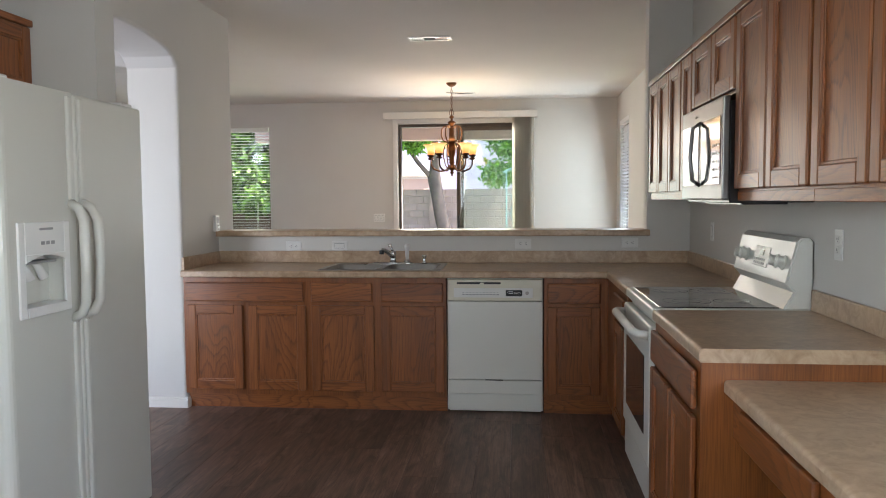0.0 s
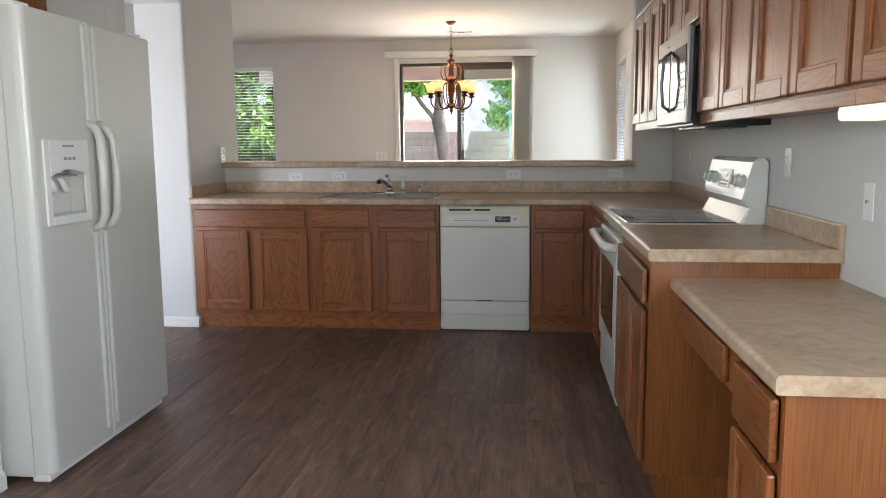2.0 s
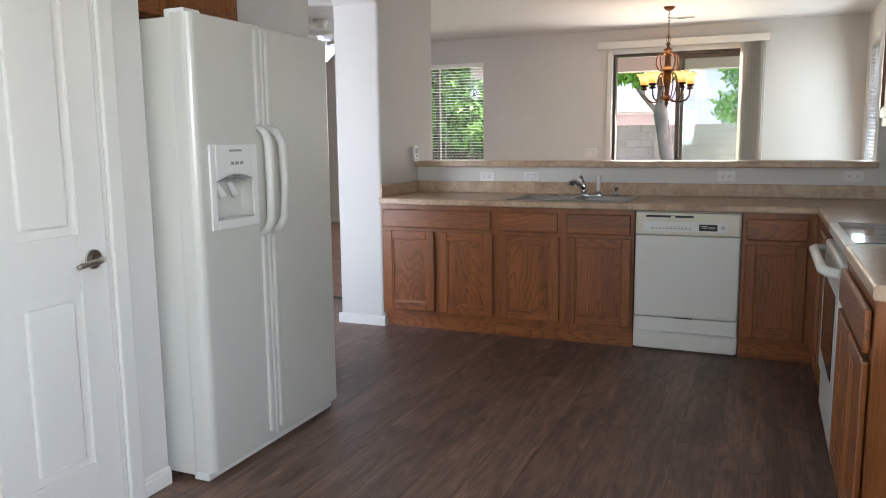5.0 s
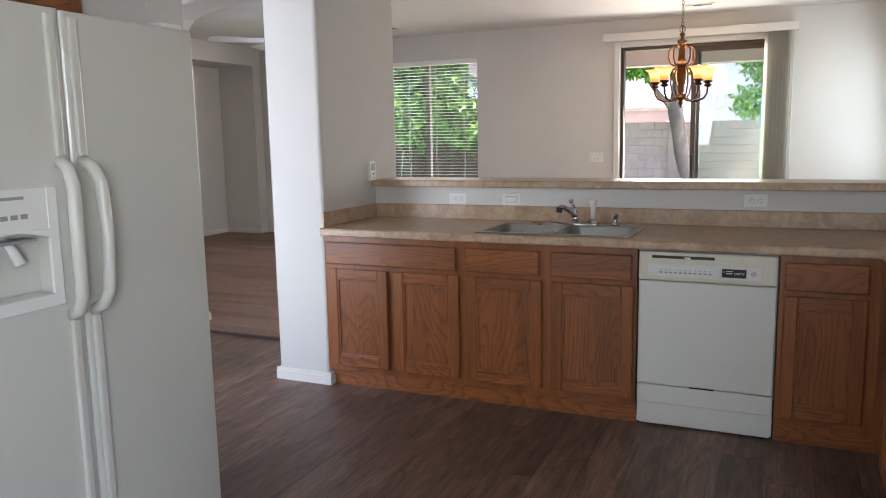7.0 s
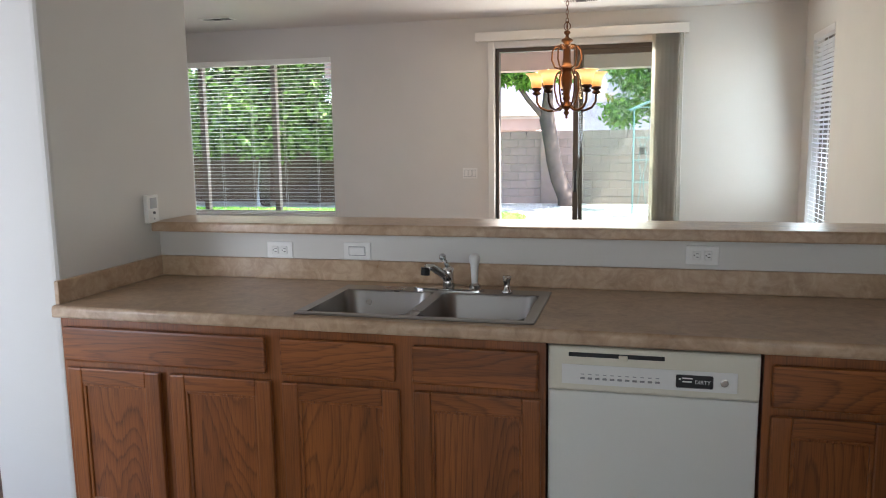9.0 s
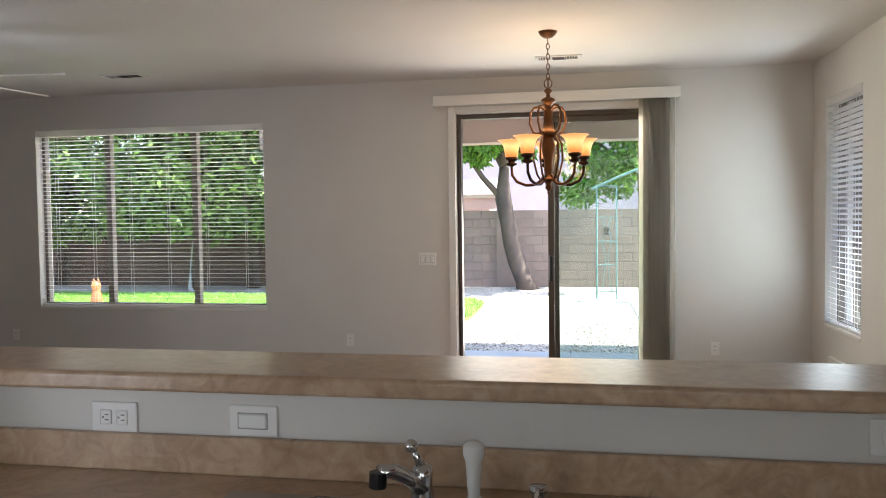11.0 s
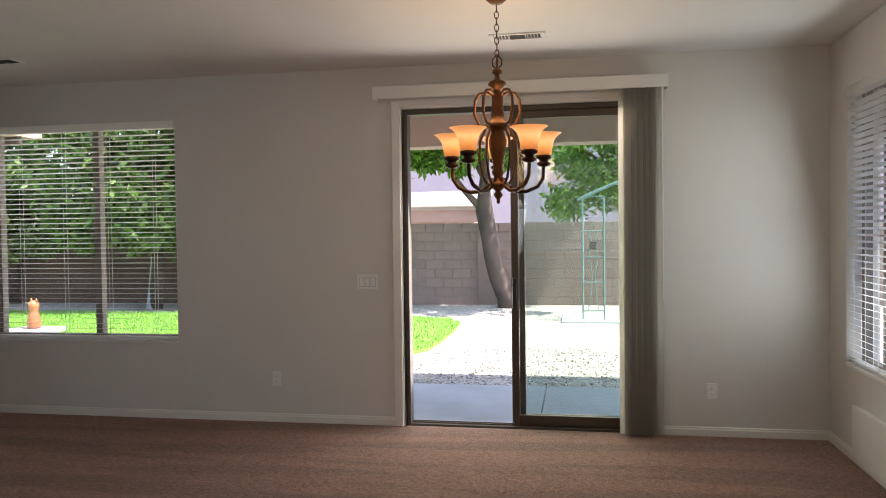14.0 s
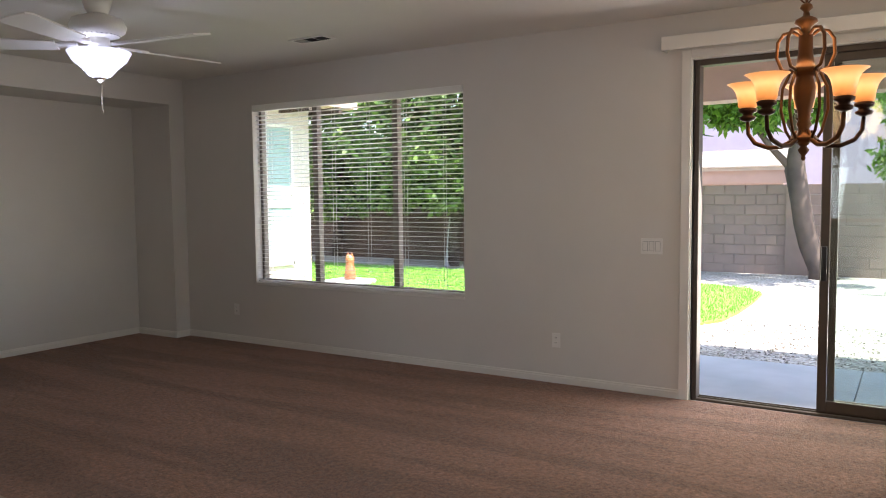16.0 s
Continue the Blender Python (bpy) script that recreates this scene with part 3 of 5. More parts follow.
part("slab", prism(bmesh.new(), edge_profile(5.405, 5.69, 1.106, 1.148, 0.012), "x", LEFT + 0.001, 0.966), LAM, bar)
part("end_strip", B((0.966, 5.409, 1.108), (0.968, 5.689, 1.144)), LAM, bar)

# sink
sk = thing("kitchen_sink", (-0.8, 5.13, 0.75), "double bowl stainless steel drop-in sink", "sink")
bm = bmesh.new()
W = 0.012
b0, b1 = (SX0 + 0.035, -0.843), (-0.803, SX1 - 0.035)
y0, y1 = SY0 + 0.03, SY1 - 0.085
box(bm, (SX0, SY0, CT), (SX1, y0, CT + 0.007), 0.003)
box(bm, (SX0, y1, CT), (SX1, SY1, CT + 0.007), 0.003)
for x0, x1 in ((SX0, b0[0]), (b0[1], b1[0]), (b1[1], SX1)):
    box(bm, (x0, y0, CT), (x1, y1, CT + 0.007), 0.0)
part("rim", bm, STEEL, sk)


def bowl(x0, x1, y0, y1, z0, z1, r=0.06):
    bm = bmesh.new()

    def ring(inset, z, rr):
        vs = []
        for cx, cy, a0 in ((x1 - rr, y1 - rr, 0), (x0 + rr, y1 - rr, 90), (x0 + rr, y0 + rr, 180), (x1 - rr, y0 + rr, 270)):
            for k in range(5):
                t = radians(a0 + 22.5 * k)
                px, py = cx + rr * math.cos(t), cy + rr * math.sin(t)
                mx, my = (x0 + x1) / 2, (y0 + y1) / 2
                vs.append(bm.verts.new((mx + (px - mx) * (1 - inset), my + (py - my) * (1 - inset), z)))
        return vs
    rings = [ring(0, z1, r), ring(0.03, z1 - 0.01, r), ring(0.08, z0 + 0.03, r), ring(0.16, z0, r)]
    for a, b in zip(rings, rings[1:]):
        for k in range(20):
            bm.faces.new((a[k], a[(k + 1) % 20], b[(k + 1) % 20], b[k]))
    bm.faces.new(rings[-1])
    bmesh.ops.recalc_face_normals(bm, faces=bm.faces[:])
    for f in bm.faces:
        f.normal_flip()
    return bm


for bx in (b0, b1):
    o = part("bowl", bowl(bx[0] - 0.004, bx[1] + 0.004, y0 - 0.004, y1 + 0.004, CT - 0.17, CT + 0.006), STEEL, sk, smooth=True)
    part("drain", turned(bmesh.new(), [(0.045, 0), (0.045, 0.004), (0.03, 0.004), (0.028, 0.001)], ((bx[0] + bx[1]) / 2, (y0 + y1) / 2, CT - 0.169)), CHROME, o)

fc = thing("faucet", (-0.8, 5.295, 0.922), "chrome single lever kitchen faucet with a short spout", "faucet")
bm = bmesh.new()
prism(bm, [(-0.8 + 0.135 * math.cos(k * math.tau / 24), 5.295 + 0.024 * math.sin(k * math.tau / 24)) for k in range(24)], "z", 0.922, 0.931)
part("deck_plate", bm, CHROME, fc)
part("pillar", turned(bmesh.new(), [(0.022, 0.93), (0.022, 0.955), (0.019, 0.97), (0.021, 0.99), (0.019, 1.006), (0.008, 1.012)], (-0.8, 5.295, 0)), CHROME, fc, smooth=True)
bm = sweep(bmesh.new(), [(-0.8, 5.29, 0.965), (-0.822, 5.262, 0.995), (-0.845, 5.235, 1.016), (-0.862, 5.215, 1.018)], [0.017, 0.015, 0.014, 0.015], 12)
part("spout", bm, CHROME, fc, smooth=True)
part("aerator", tube(bmesh.new(), (-0.864, 5.212, 1.02), (-0.866, 5.21, 0.992), 0.0165), BLACKP, fc, "black aerator")
bm = sweep(bmesh.new(), [(-0.8, 5.293, 1.0), (-0.808, 5.29, 1.025), (-0.816, 5.287, 1.04)], [0.011, 0.008, 0.007], 8)
bmesh.ops.create_uvsphere(bm, u_segments=14, v_segments=10, radius=0.0135, matrix=Matrix.Translation((-0.819, 5.286, 1.047)))
part("lever", bm, CHROME, fc, smooth=True)
sp = thing("side_sprayer", (-0.7, 5.29, 0.922), "white side sprayer in a chrome collar", "sprayer")
part("collar", turned(bmesh.new(), [(0.022, 0), (0.022, 0.012), (0.015, 0.02)], (-0.7, 5.29, 0.934)), CHROME, sp)
bm = turned(bmesh.new(), [(0.011, 0.0), (0.013, 0.03), (0.015, 0.07), (0.02, 0.085), (0.02, 0.1), (0.012, 0.108)], (-0.7, 5.288, 0.952))
part("spray_head", bm, PLASTIC, sp, "white plastic spray head", True)
sd = thing("soap_dispenser", (-0.58, 5.285, 0.922), "small chrome soap pump on the sink rim", "soap dispenser")
bm = turned(bmesh.new(), [(0.02, 0), (0.02, 0.008), (0.012, 0.014), (0.012, 0.045), (0.016, 0.05), (0.016, 0.062)], (-0.58, 5.285, 0.922))
sweep(bm, [(-0.58, 5.285, 0.978), (-0.58, 5.26, 0.982), (-0.58, 5.235, 0.974)], 0.005)
part("pump", bm, CHROME, sd, smooth=True)

# dishwasher
dw = thing("dishwasher", (-0.08, 5.1, 0.0), "cream white built-in dishwasher with a control strip", "dishwasher")
D0, D1, DF = -0.383, 0.222, 4.84
part("cabinet", B((D0, DF + 0.03, 0.02), (D1, 5.4, 0.866)), ENAMEL, dw)
part("door", B((D0 + 0.004, DF, 0.222), (D1 - 0.004, DF + 0.03, 0.722), 0.006, 2), ENAMEL, dw)
ctl = part("control_panel", B((D0 + 0.004, DF - 0.012, 0.726), (D1 - 0.004, DF + 0.03, 0.862), 0.008, 2), BISQUE, dw, "cream control panel")
part("inset", B((D0 + 0.045, DF - 0.0128, 0.748), (D0 + 0.54, DF - 0.01, 0.808), 0.0005), PLASTIC, ctl, "pale inset round the buttons")
part("vent_slot", B((D0 + 0.065, DF - 0.0135, 0.832), (D0 + 0.34, DF - 0.008, 0.845), 0.001), BLACKP, ctl)
part("latch", B((D0 + 0.21, DF - 0.017, 0.826), (D0 + 0.236, DF - 0.01, 0.842), 0.002), BISQUE, ctl)
for k in range(11):
    x = D0 + 0.1 + k * 0.0215
    part("button", B((x, DF - 0.0155, 0.764), (x + 0.013, DF - 0.01, 0.77), 0.001), GREYP, ctl)
    part("caption_bar", B((x + 0.001, DF - 0.0132, 0.778), (x + 0.011, DF - 0.01, 0.7805)), GREYP, ctl)
part("display", B((D0 + 0.372, DF - 0.015, 0.757), (D0 + 0.475, DF - 0.01, 0.796), 0.004, 2), BLACKP, ctl, "dark status window")
for x, z, w in ((0.38, 0.781, 0.006), (0.39, 0.784, 0.028), (0.39, 0.774, 0.026)):
    part("status_bar", B((D0 + x, DF - 0.0156, z), (D0 + x + w, DF - 0.014, z + 0.004)), PLASTIC, ctl)
part("badge", turned(bmesh.new(), [(0.011, 0), (0.011, 0.002), (0.008, 0.003)]), NICKEL, ctl).matrix_basis = Matrix.Translation((D0 + 0.505, DF - 0.0125, 0.777)) @ Matrix.Rotation(radians(90), 4, "X")
part("lower_panel", B((D0 + 0.004, DF + 0.004, 0.128), (D1 - 0.004, DF + 0.03, 0.217), 0.004, 2), ENAMEL, dw)
part("lower_slot", B((-0.14, DF + 0.002, 0.2165), (-0.03, DF + 0.02, 0.2225)), BLACKP, dw)
part("kick_plate", B((D0 + 0.01, DF + 0.045, 0.008), (D1 - 0.01, DF + 0.06, 0.125), 0.002), ENAMEL, dw)

cap = bpy.data.curves.new("status_word", "FONT")
cap.body, cap.size, cap.extrude = "DIRTY", 0.0155, 0.0004
txt = new("status_word", cap)
txt.parent, txt.matrix_basis = ctl, Matrix.Translation((D0 + 0.424, DF - 0.0156, 0.771)) @ Matrix.Rotation(radians(90), 4, "X")
cap.materials.append(PLASTIC)

# range
R0, R1 = 3.212, 3.974
rg = thing("kitchen_range", (0.93, 3.6, 0.0), "white freestanding electric range with black glass cooktop", "range")
RX = 0.622
part("body", B((RX + 0.02, R0, 0.03), (1.235, R1, 0.9), 0.004, 1), ENAMEL, rg)
dr = part("oven_door", B((RX - 0.022, R0 + 0.006, 0.25), (RX + 0.02, R1 - 0.006, 0.845), 0.012, 3), ENAMEL, rg)
part("oven_window", B((RX - 0.025, R0 + 0.12, 0.36), (RX - 0.02, R1 - 0.12, 0.70), 0.002), CERAMIC, dr, "dark glass oven window")
bm = sweep(bmesh.new(), [(RX - 0.02, R0 + 0.03, 0.80), (RX - 0.06, R0 + 0.05, 0.805), (RX - 0.075, R0 + 0.1, 0.807), (RX - 0.075, R1 - 0.1, 0.807), (RX - 0.06, R1 - 0.05, 0.805), (RX - 0.02, R1 - 0.03, 0.80)], 0.019, 12)
part("handle", bm, ENAMEL, dr, "white bar handle", True)
part("drawer", B((RX - 0.012, R0 + 0.006, 0.07), (RX + 0.02, R1 - 0.006, 0.238), 0.01, 2), ENAMEL, rg)
part("top_frame", B((RX - 0.012, R0, 0.87), (1.235, R1, 0.918), 0.012, 3), ENAMEL, rg)
ct = part("cooktop", B((RX + 0.02, R0 + 0.025, 0.9185), (1.115, R1 - 0.025, 0.9225), 0.001), CERAMIC, rg, "black ceramic glass cooktop")
for (x, y, r) in ((0.79, 3.42, 0.1), (0.79, 3.78, 0.08), (0.98, 3.42, 0.075), (0.98, 3.78, 0.1)):
    bm = bmesh.new()
    for rr in (r, r * 0.6):
        sweep(bm, [(x + rr * math.cos(k * math.tau / 40), y + rr * math.sin(k * math.tau / 40), 0.9224) for k in range(41)], 0.0012, 4)
    part("burner_ring", bm, GREYP, ct)
prof = [(1.238, 0.915), (1.125, 0.915), (1.135, 0.932), (1.165, 0.985), (1.132, 1.022), (1.172, 1.185), (1.19, 1.203), (1.222, 1.203), (1.238, 1.185)]
bm = prism(bmesh.new(), prof, "y", R0 + 0.008, R1 - 0.008)
bmesh.ops.bevel(bm, geom=[e for e in bm.edges if abs(e.verts[0].co.y - e.verts[1].co.y) < 1e-5], offset=0.008, segments=2, affect="EDGES")
bg = part("backguard", bm, ENAMEL, rg)
up = Vector((0.04, 0, 0.163)).normalized()
out = Vector((-0.163, 0, 0.04)).normalized()
cen = Vector((1.152, 0, 1.1035))


def on_guard(y, h, name, bm, material, parent):
    """Sets a part on the sloping face of the backguard."""
    o = part(name, bm, material, parent)
    o.matrix_basis = Matrix.Translation(cen + up * h + Vector((0, y, 0))) @ out.to_track_quat("Z", "Y").to_matrix().to_4x4()
    return o


for y in (3.30, 3.385, 3.80, 3.885):
    k = on_guard(y, -0.005, "knob", turned(bmesh.new(), [(0.031, 0), (0.031, 0.006), (0.024, 0.01), (0.021, 0.03), (0.014, 0.034)]), ENAMEL, bg)
    part("grip", B((-0.005, -0.022, 0.02), (0.005, 0.022, 0.036), 0.002), ENAMEL, k)
pn = on_guard(3.59, 0.0, "control_display", B((-0.1, -0.045, 0), (0.1, 0.045, 0.004), 0.002), PLASTIC, bg)
part("clock_window", B((-0.02, 0.004, 0.004), (0.03, 0.03, 0.006)), BLACKP, pn, "dark green clock window")
for r in range(2):
    for c in range(6):
        part("key", B((-0.085 + c * 0.026, -0.036 + r * 0.017, 0.004), (-0.068 + c * 0.026, -0.026 + r * 0.017, 0.0055)), GREYP, pn)
for y in (R0 + 0.05, R1 - 0.05):
    part("foot", tube(bmesh.new(), (0.7, y, 0.0), (0.7, y, 0.032), 0.018), BLACKP, rg)
    part("foot", tube(bmesh.new(), (1.2, y, 0.0), (1.2, y, 0.032), 0.018), BLACKP, rg)

# microwave over the range
MX, M0, M1, MZ0, MZ1 = 0.882, 3.235, 3.985, 1.345, 1.775
mw = thing("microwave", (1.1, 3.6, MZ0), "black and stainless over-range microwave under the wall cabinets", "microwave")
part("case", B((MX + 0.03, M0, MZ0), (KR - 0.003, M1, MZ1 - 0.02), 0.003), BLACKP, mw)
fd = part("front", B((MX, M0, MZ0 + 0.012), (MX + 0.03, M1, MZ1), 0.006, 2), DARKSTEEL, mw, "stainless steel front")
part("door_glass", B((MX - 0.003, M0 + 0.40, MZ0 + 0.075), (MX + 0.001, M1 - 0.025, MZ1 - 0.075), 0.002), MWGLASS, fd, "black mirror glass")
part("keypad", B((MX - 0.003, M0 + 0.03, MZ0 + 0.075), (MX + 0.001, M0 + 0.345, MZ1 - 0.075), 0.002), MWGLASS, fd, "black glass keypad")
for r in range(5):
    for c in range(3):
        y = M0 + 0.045 + c * 0.04
        part("key", B((MX - 0.0042, y, MZ0 + 0.1 + r * 0.033), (MX - 0.003, y + 0.022, MZ0 + 0.11 + r * 0.033)), GREYP, fd)
bm = sweep(bmesh.new(), [(MX, M0 + 0.372, MZ0 + 0.075), (MX - 0.035, M0 + 0.372, MZ0 + 0.1), (MX - 0.045, M0 + 0.372, MZ0 + 0.2), (MX - 0.035, M0 + 0.372, MZ1 - 0.1), (MX, M0 + 0.372, MZ1 - 0.075)], 0.009, 10)
part("handle", bm, DARKSTEEL, fd, "curved steel handle", True)
part("badge", tube(bmesh.new(), (MX - 0.002, M0 + 0.44, MZ1 - 0.04), (MX + 0.001, M0 + 0.44, MZ1 - 0.045), 0.012), NICKEL, fd)
part("grease_filter", B((MX + 0.1, M0 + 0.08, MZ0 - 0.008), (KR - 0.08, M1 - 0.08, MZ0)), BLACKP, mw)

# wall cabinets on the range side
UX = 0.945
TU = lambda a, d, z: (UX + d, a, z)


def wall_cabinet(a, b, z0, z1, doors, label, rail_z=True, T=TU, depth=None, across=OAK_Y, back=KR):
    c = thing("wall_cabinet", (*T((a + b) / 2, 0.17, 0)[:2], z0), label, "cabinet", "kitchen wall cabinets")
    dd = (KR - 0.002 - UX) if depth is None else depth
    part("body", obox(bmesh.new(), T, a, b, 0, dd, z0, z1), OAK_V, c)
    for x0, x1 in doors:
        cab_door(c, T, x0, x1, z0 + (0.028 if rail_z else 0.012), z1 - 0.02, across=across)
    part("crown", obox(bmesh.new(), T, a, b, -0.026, 0.01, z1 - 0.014, z1 + 0.016, 0.005, 2), across, c)
    if rail_z:
        part("bottom_rail", obox(bmesh.new(), T, a, b, -0.004, 0.016, z0 - 0.018, z0 + 0.02, 0.002), across, c)
    return c


UB, UT = 1.372, 2.105
wall_cabinet(4.235, 5.225, UB, UT, [(4.91, 5.21), (4.58, 4.9), (4.25, 4.57)], "honey oak wall cabinet with three narrow doors")
wall_cabinet(3.99, 4.234, UB, UT, [(4.0, 4.225)], "slim honey oak wall cabinet beside the microwave")
wall_cabinet(3.225, 3.989, 1.79, UT, [(3.24, 3.595), (3.61, 3.975)], "short honey oak wall cabinet above the microwave", False)
wall_cabinet(2.43, 3.224, UB, UT, [(2.84, 3.21), (2.445, 2.825)], "honey oak wall cabinet with two tall doors")
wall_cabinet(1.64, 2.429, UB, UT, [(2.05, 2.415), (1.655, 2.035)], "honey oak wall cabinet with two tall doors")
wall_cabinet(0.85, 1.639, UB, UT, [(1.26, 1.625), (0.865, 1.245)], "honey oak wall cabinet with two tall doors")
ul = thing("under_cabinet_light", (1.1, 1.55, UB - 0.05), "lit slim tube lamp under the wall cabinet", "lamp")
part("housing", B((0.965, 1.2, UB - 0.012), (1.075, 1.84, UB), 0.003), PLASTIC, ul)
part("tube", B((0.97, 1.22, UB - 0.05), (1.07, 1.82, UB - 0.012), 0.01, 2), TUBE, ul, "glowing diffuser")

# desk end of the right run
dk = thing("desk_top", (0.97, 1.85, 0.775), "lower beige laminate desk top with a clipped corner", "desk top")
DT = 0.815
bm = prism(bmesh.new(), edge_profile(0.69, KR - 0.001, DT - 0.042, DT), "y", 1.30, 2.423)
part("slab", bm, LAM, dk)
dc = base_cabinet(TS, 1.325, 1.66, OAK_Y, "narrow honey oak cabinet with drawer and door under the desk", [(1.345, 1.635, 0.125, 0.585)], [(1.345, 1.635, 0.61, 0.75)], depth=0.52, top=0.772)
dc.location.x += 0.098
part("end_panel", B((SIDE + 0.055, 1.3255, 0.0), (SIDE + 0.52, 1.34, 0.1)), OAK_V, dc)
pd = thing("pencil_drawer", (0.95, 2.1, 0.65), "shallow honey oak drawer in an apron under the desk top", "drawer")
part("apron", B((0.72, 1.66, 0.64), (0.735, 2.424, 0.772)), OAK_Y, pd)
part("drawer_front", B((0.70, 1.75, 0.655), (0.72, 2.30, 0.755), 0.006, 2), OAK_Y, pd)
part("drawer_box", B((0.735, 1.76, 0.66), (1.1, 2.29, 0.74)), OAK_Y, pd)

# refrigerator
F0, F1, FX, FT = 2.33, 3.255, -1.56, 1.765
fr = thing("refrigerator", (-1.85, 2.8, 0.0), "off-white side-by-side refrigerator with a dispenser in the door", "refrigerator")
part("cabinet", B((-2.35, F0 + 0.005, 0.03), (FX - 0.085, F1 - 0.005, FT - 0.012), 0.006, 2), FRIDGE_W, fr)
part("base_grille", B((FX - 0.1, F0 + 0.01, 0.012), (FX - 0.03, F1 - 0.01, 0.045), 0.003), PLASTIC, fr)
GAP = 2.745
fzr = part("freezer_door", bmesh.new(), FRIDGE_W, fr)
DX0, DX1, DZa, DZb = 2.412, 2.672, 0.995, 1.288
bm = bmesh.new()
for lo, hi in (((FX - 0.08, F0, 0.05), (FX, DX0, FT)), ((FX - 0.08, DX1, 0.05), (FX, GAP - 0.004, FT)), ((FX - 0.08, DX0, 0.05), (FX, DX1, DZa)), ((FX - 0.08, DX0, DZb), (FX, DX1, FT))):
    box(bm, lo, hi)
box(bm, (FX - 0.08, DX0, DZa), (FX - 0.07, DX1, DZb))
bmesh.ops.remove_doubles(bm, verts=bm.verts[:], dist=0.0005)
rim_edges = [e for e in bm.edges if all(abs(v.co.y - F0) < 1e-4 and abs(v.co.x - FX) < 1e-4 for v in e.verts)]
bmesh.ops.bevel(bm, geom=rim_edges, offset=0.035, segments=5, affect="EDGES", profile=0.5)
fd_ = fzr.data
bm.to_mesh(fd_)
bm.free()
part("door", B((FX - 0.08, GAP + 0.004, 0.05), (FX, F1, FT), 0.012, 3), FRIDGE_W, fr)
for y, s in ((GAP - 0.036, -1), (GAP + 0.036, 1)):
    host = fr
    bm = sweep(bmesh.new(), [(FX - 0.004, y, 1.365), (FX + 0.035, y + s * 0.004, 1.345), (FX + 0.055, y + s * 0.01, 1.30), (FX + 0.06, y + s * 0.014, 1.15), (FX + 0.055, y + s * 0.01, 1.0), (FX + 0.035, y + s * 0.004, 0.96), (FX - 0.004, y, 0.94)], 0.018, 12)
    part("handle", bm, FRIDGE_W, fr, "white bowed handle", True)
    for z0, z1 in ((1.375, 1.75), (0.09, 0.93)):
        part("handle_trim", B((FX - 0.002, y - 0.014, z0), (FX + 0.013, y + 0.014, z1), 0.006, 2), FRIDGE_W, fr)
dp = part("dispenser_frame", bmesh.new(), PLASTIC, fr, "white plastic dispenser surround")
bm = bmesh.new()
for lo, hi in (((FX - 0.002, DX0 - 0.012, DZa - 0.015), (FX + 0.008, DX0 + 0.02, DZb + 0.012)), ((FX - 0.002, DX1 - 0.02, DZa - 0.015), (FX + 0.008, DX1 + 0.012, DZb + 0.012)),
               ((FX - 0.002, DX0 + 0.02, 1.19), (FX + 0.008, DX1 - 0.02, DZb + 0.012)), ((FX - 0.06, DX0 + 0.02, DZa - 0.015), (FX + 0.012, DX1 - 0.02, DZa + 0.02))):
    box(bm, lo, hi, 0.002)
prism(bm, [(DX0 + 0.02, 1.19)] + [(DX0 + 0.02 + (DX1 - DX0 - 0.04) * k / 10, 1.165 + 0.022 * math.sin(math.pi * k / 10)) for k in range(11)] + [(DX1 - 0.02, 1.19)], "x", FX - 0.05, FX + 0.012)
bm.to_mesh(dp.data)
bm.free()
part("brand_bar", B((FX + 0.0085, 2.51, 1.272), (FX + 0.0095, 2.585, 1.28)), GREYP, dp)
for k in range(3):
    part("icon", B((FX + 0.0085, 2.516 + k * 0.028, 1.222), (FX + 0.0098, 2.536 + k * 0.028, 1.234), 0.0004), GREYP, dp)
for y in (2.505, 2.58):
    part("lever", sweep(bmesh.new(), [(FX - 0.06, y - 0.012, 1.168), (FX - 0.045, y, 1.135), (FX - 0.035, y + 0.012, 1.10)], [0.01, 0.014, 0.016], 8), PLASTIC, dp, "pale dispenser lever", True)
part("nozzle_plate", B((FX - 0.065, 2.46, 1.157), (FX - 0.01, 2.63, 1.166), 0.002), GREYP, dp, "grey nozzle plate")
for y in (F0 + 0.06, F1 - 0.06):
    part("hinge_cap", B((FX - 0.12, y - 0.045, FT - 0.012), (FX - 0.03, y + 0.045, FT + 0.018), 0.005, 2), PLASTIC, fr)
    part("foot", B((FX - 0.11, y - 0.03, 0.0), (FX - 0.05, y + 0.03, 0.035), 0.004), PLASTIC, fr)


# cabinet above the refrigerator
TF = lambda a, d, z: (-2.09 - d, a, z)
wall_cabinet(2.304, 3.298, 1.83, 2.15, [(2.36, 2.81), (2.825, 3.28)], "short honey oak wall cabinet above the refrigerator", False, T=TF, depth=0.385)

# pantry door
pd_ = thing("door_pantry", (-1.8, 1.68, 0.0), "white painted panel door, closed, with a lever handle", "door", kind="structure")
bm = bmesh.new()
y0_, y1_ = 1.275, 2.09
for lo, hi in (((-1.8, y0_, 0.01), (-1.765, y0_ + 0.11, 2.04)), ((-1.8, y1_ - 0.11, 0.01), (-1.765, y1_, 2.04)), ((-1.8, 1.63, 0.01), (-1.765, 1.735, 2.04)),
               ((-1.8, y0_, 0.01), (-1.766, y1_, 0.21)), ((-1.8, y0_, 0.82), (-1.766, y1_, 1.01)), ((-1.8, y0_, 1.92), (-1.766, y1_, 2.04))):
    box(bm, lo, hi)
leaf_ = part("leaf", bm, TRIM, pd_)
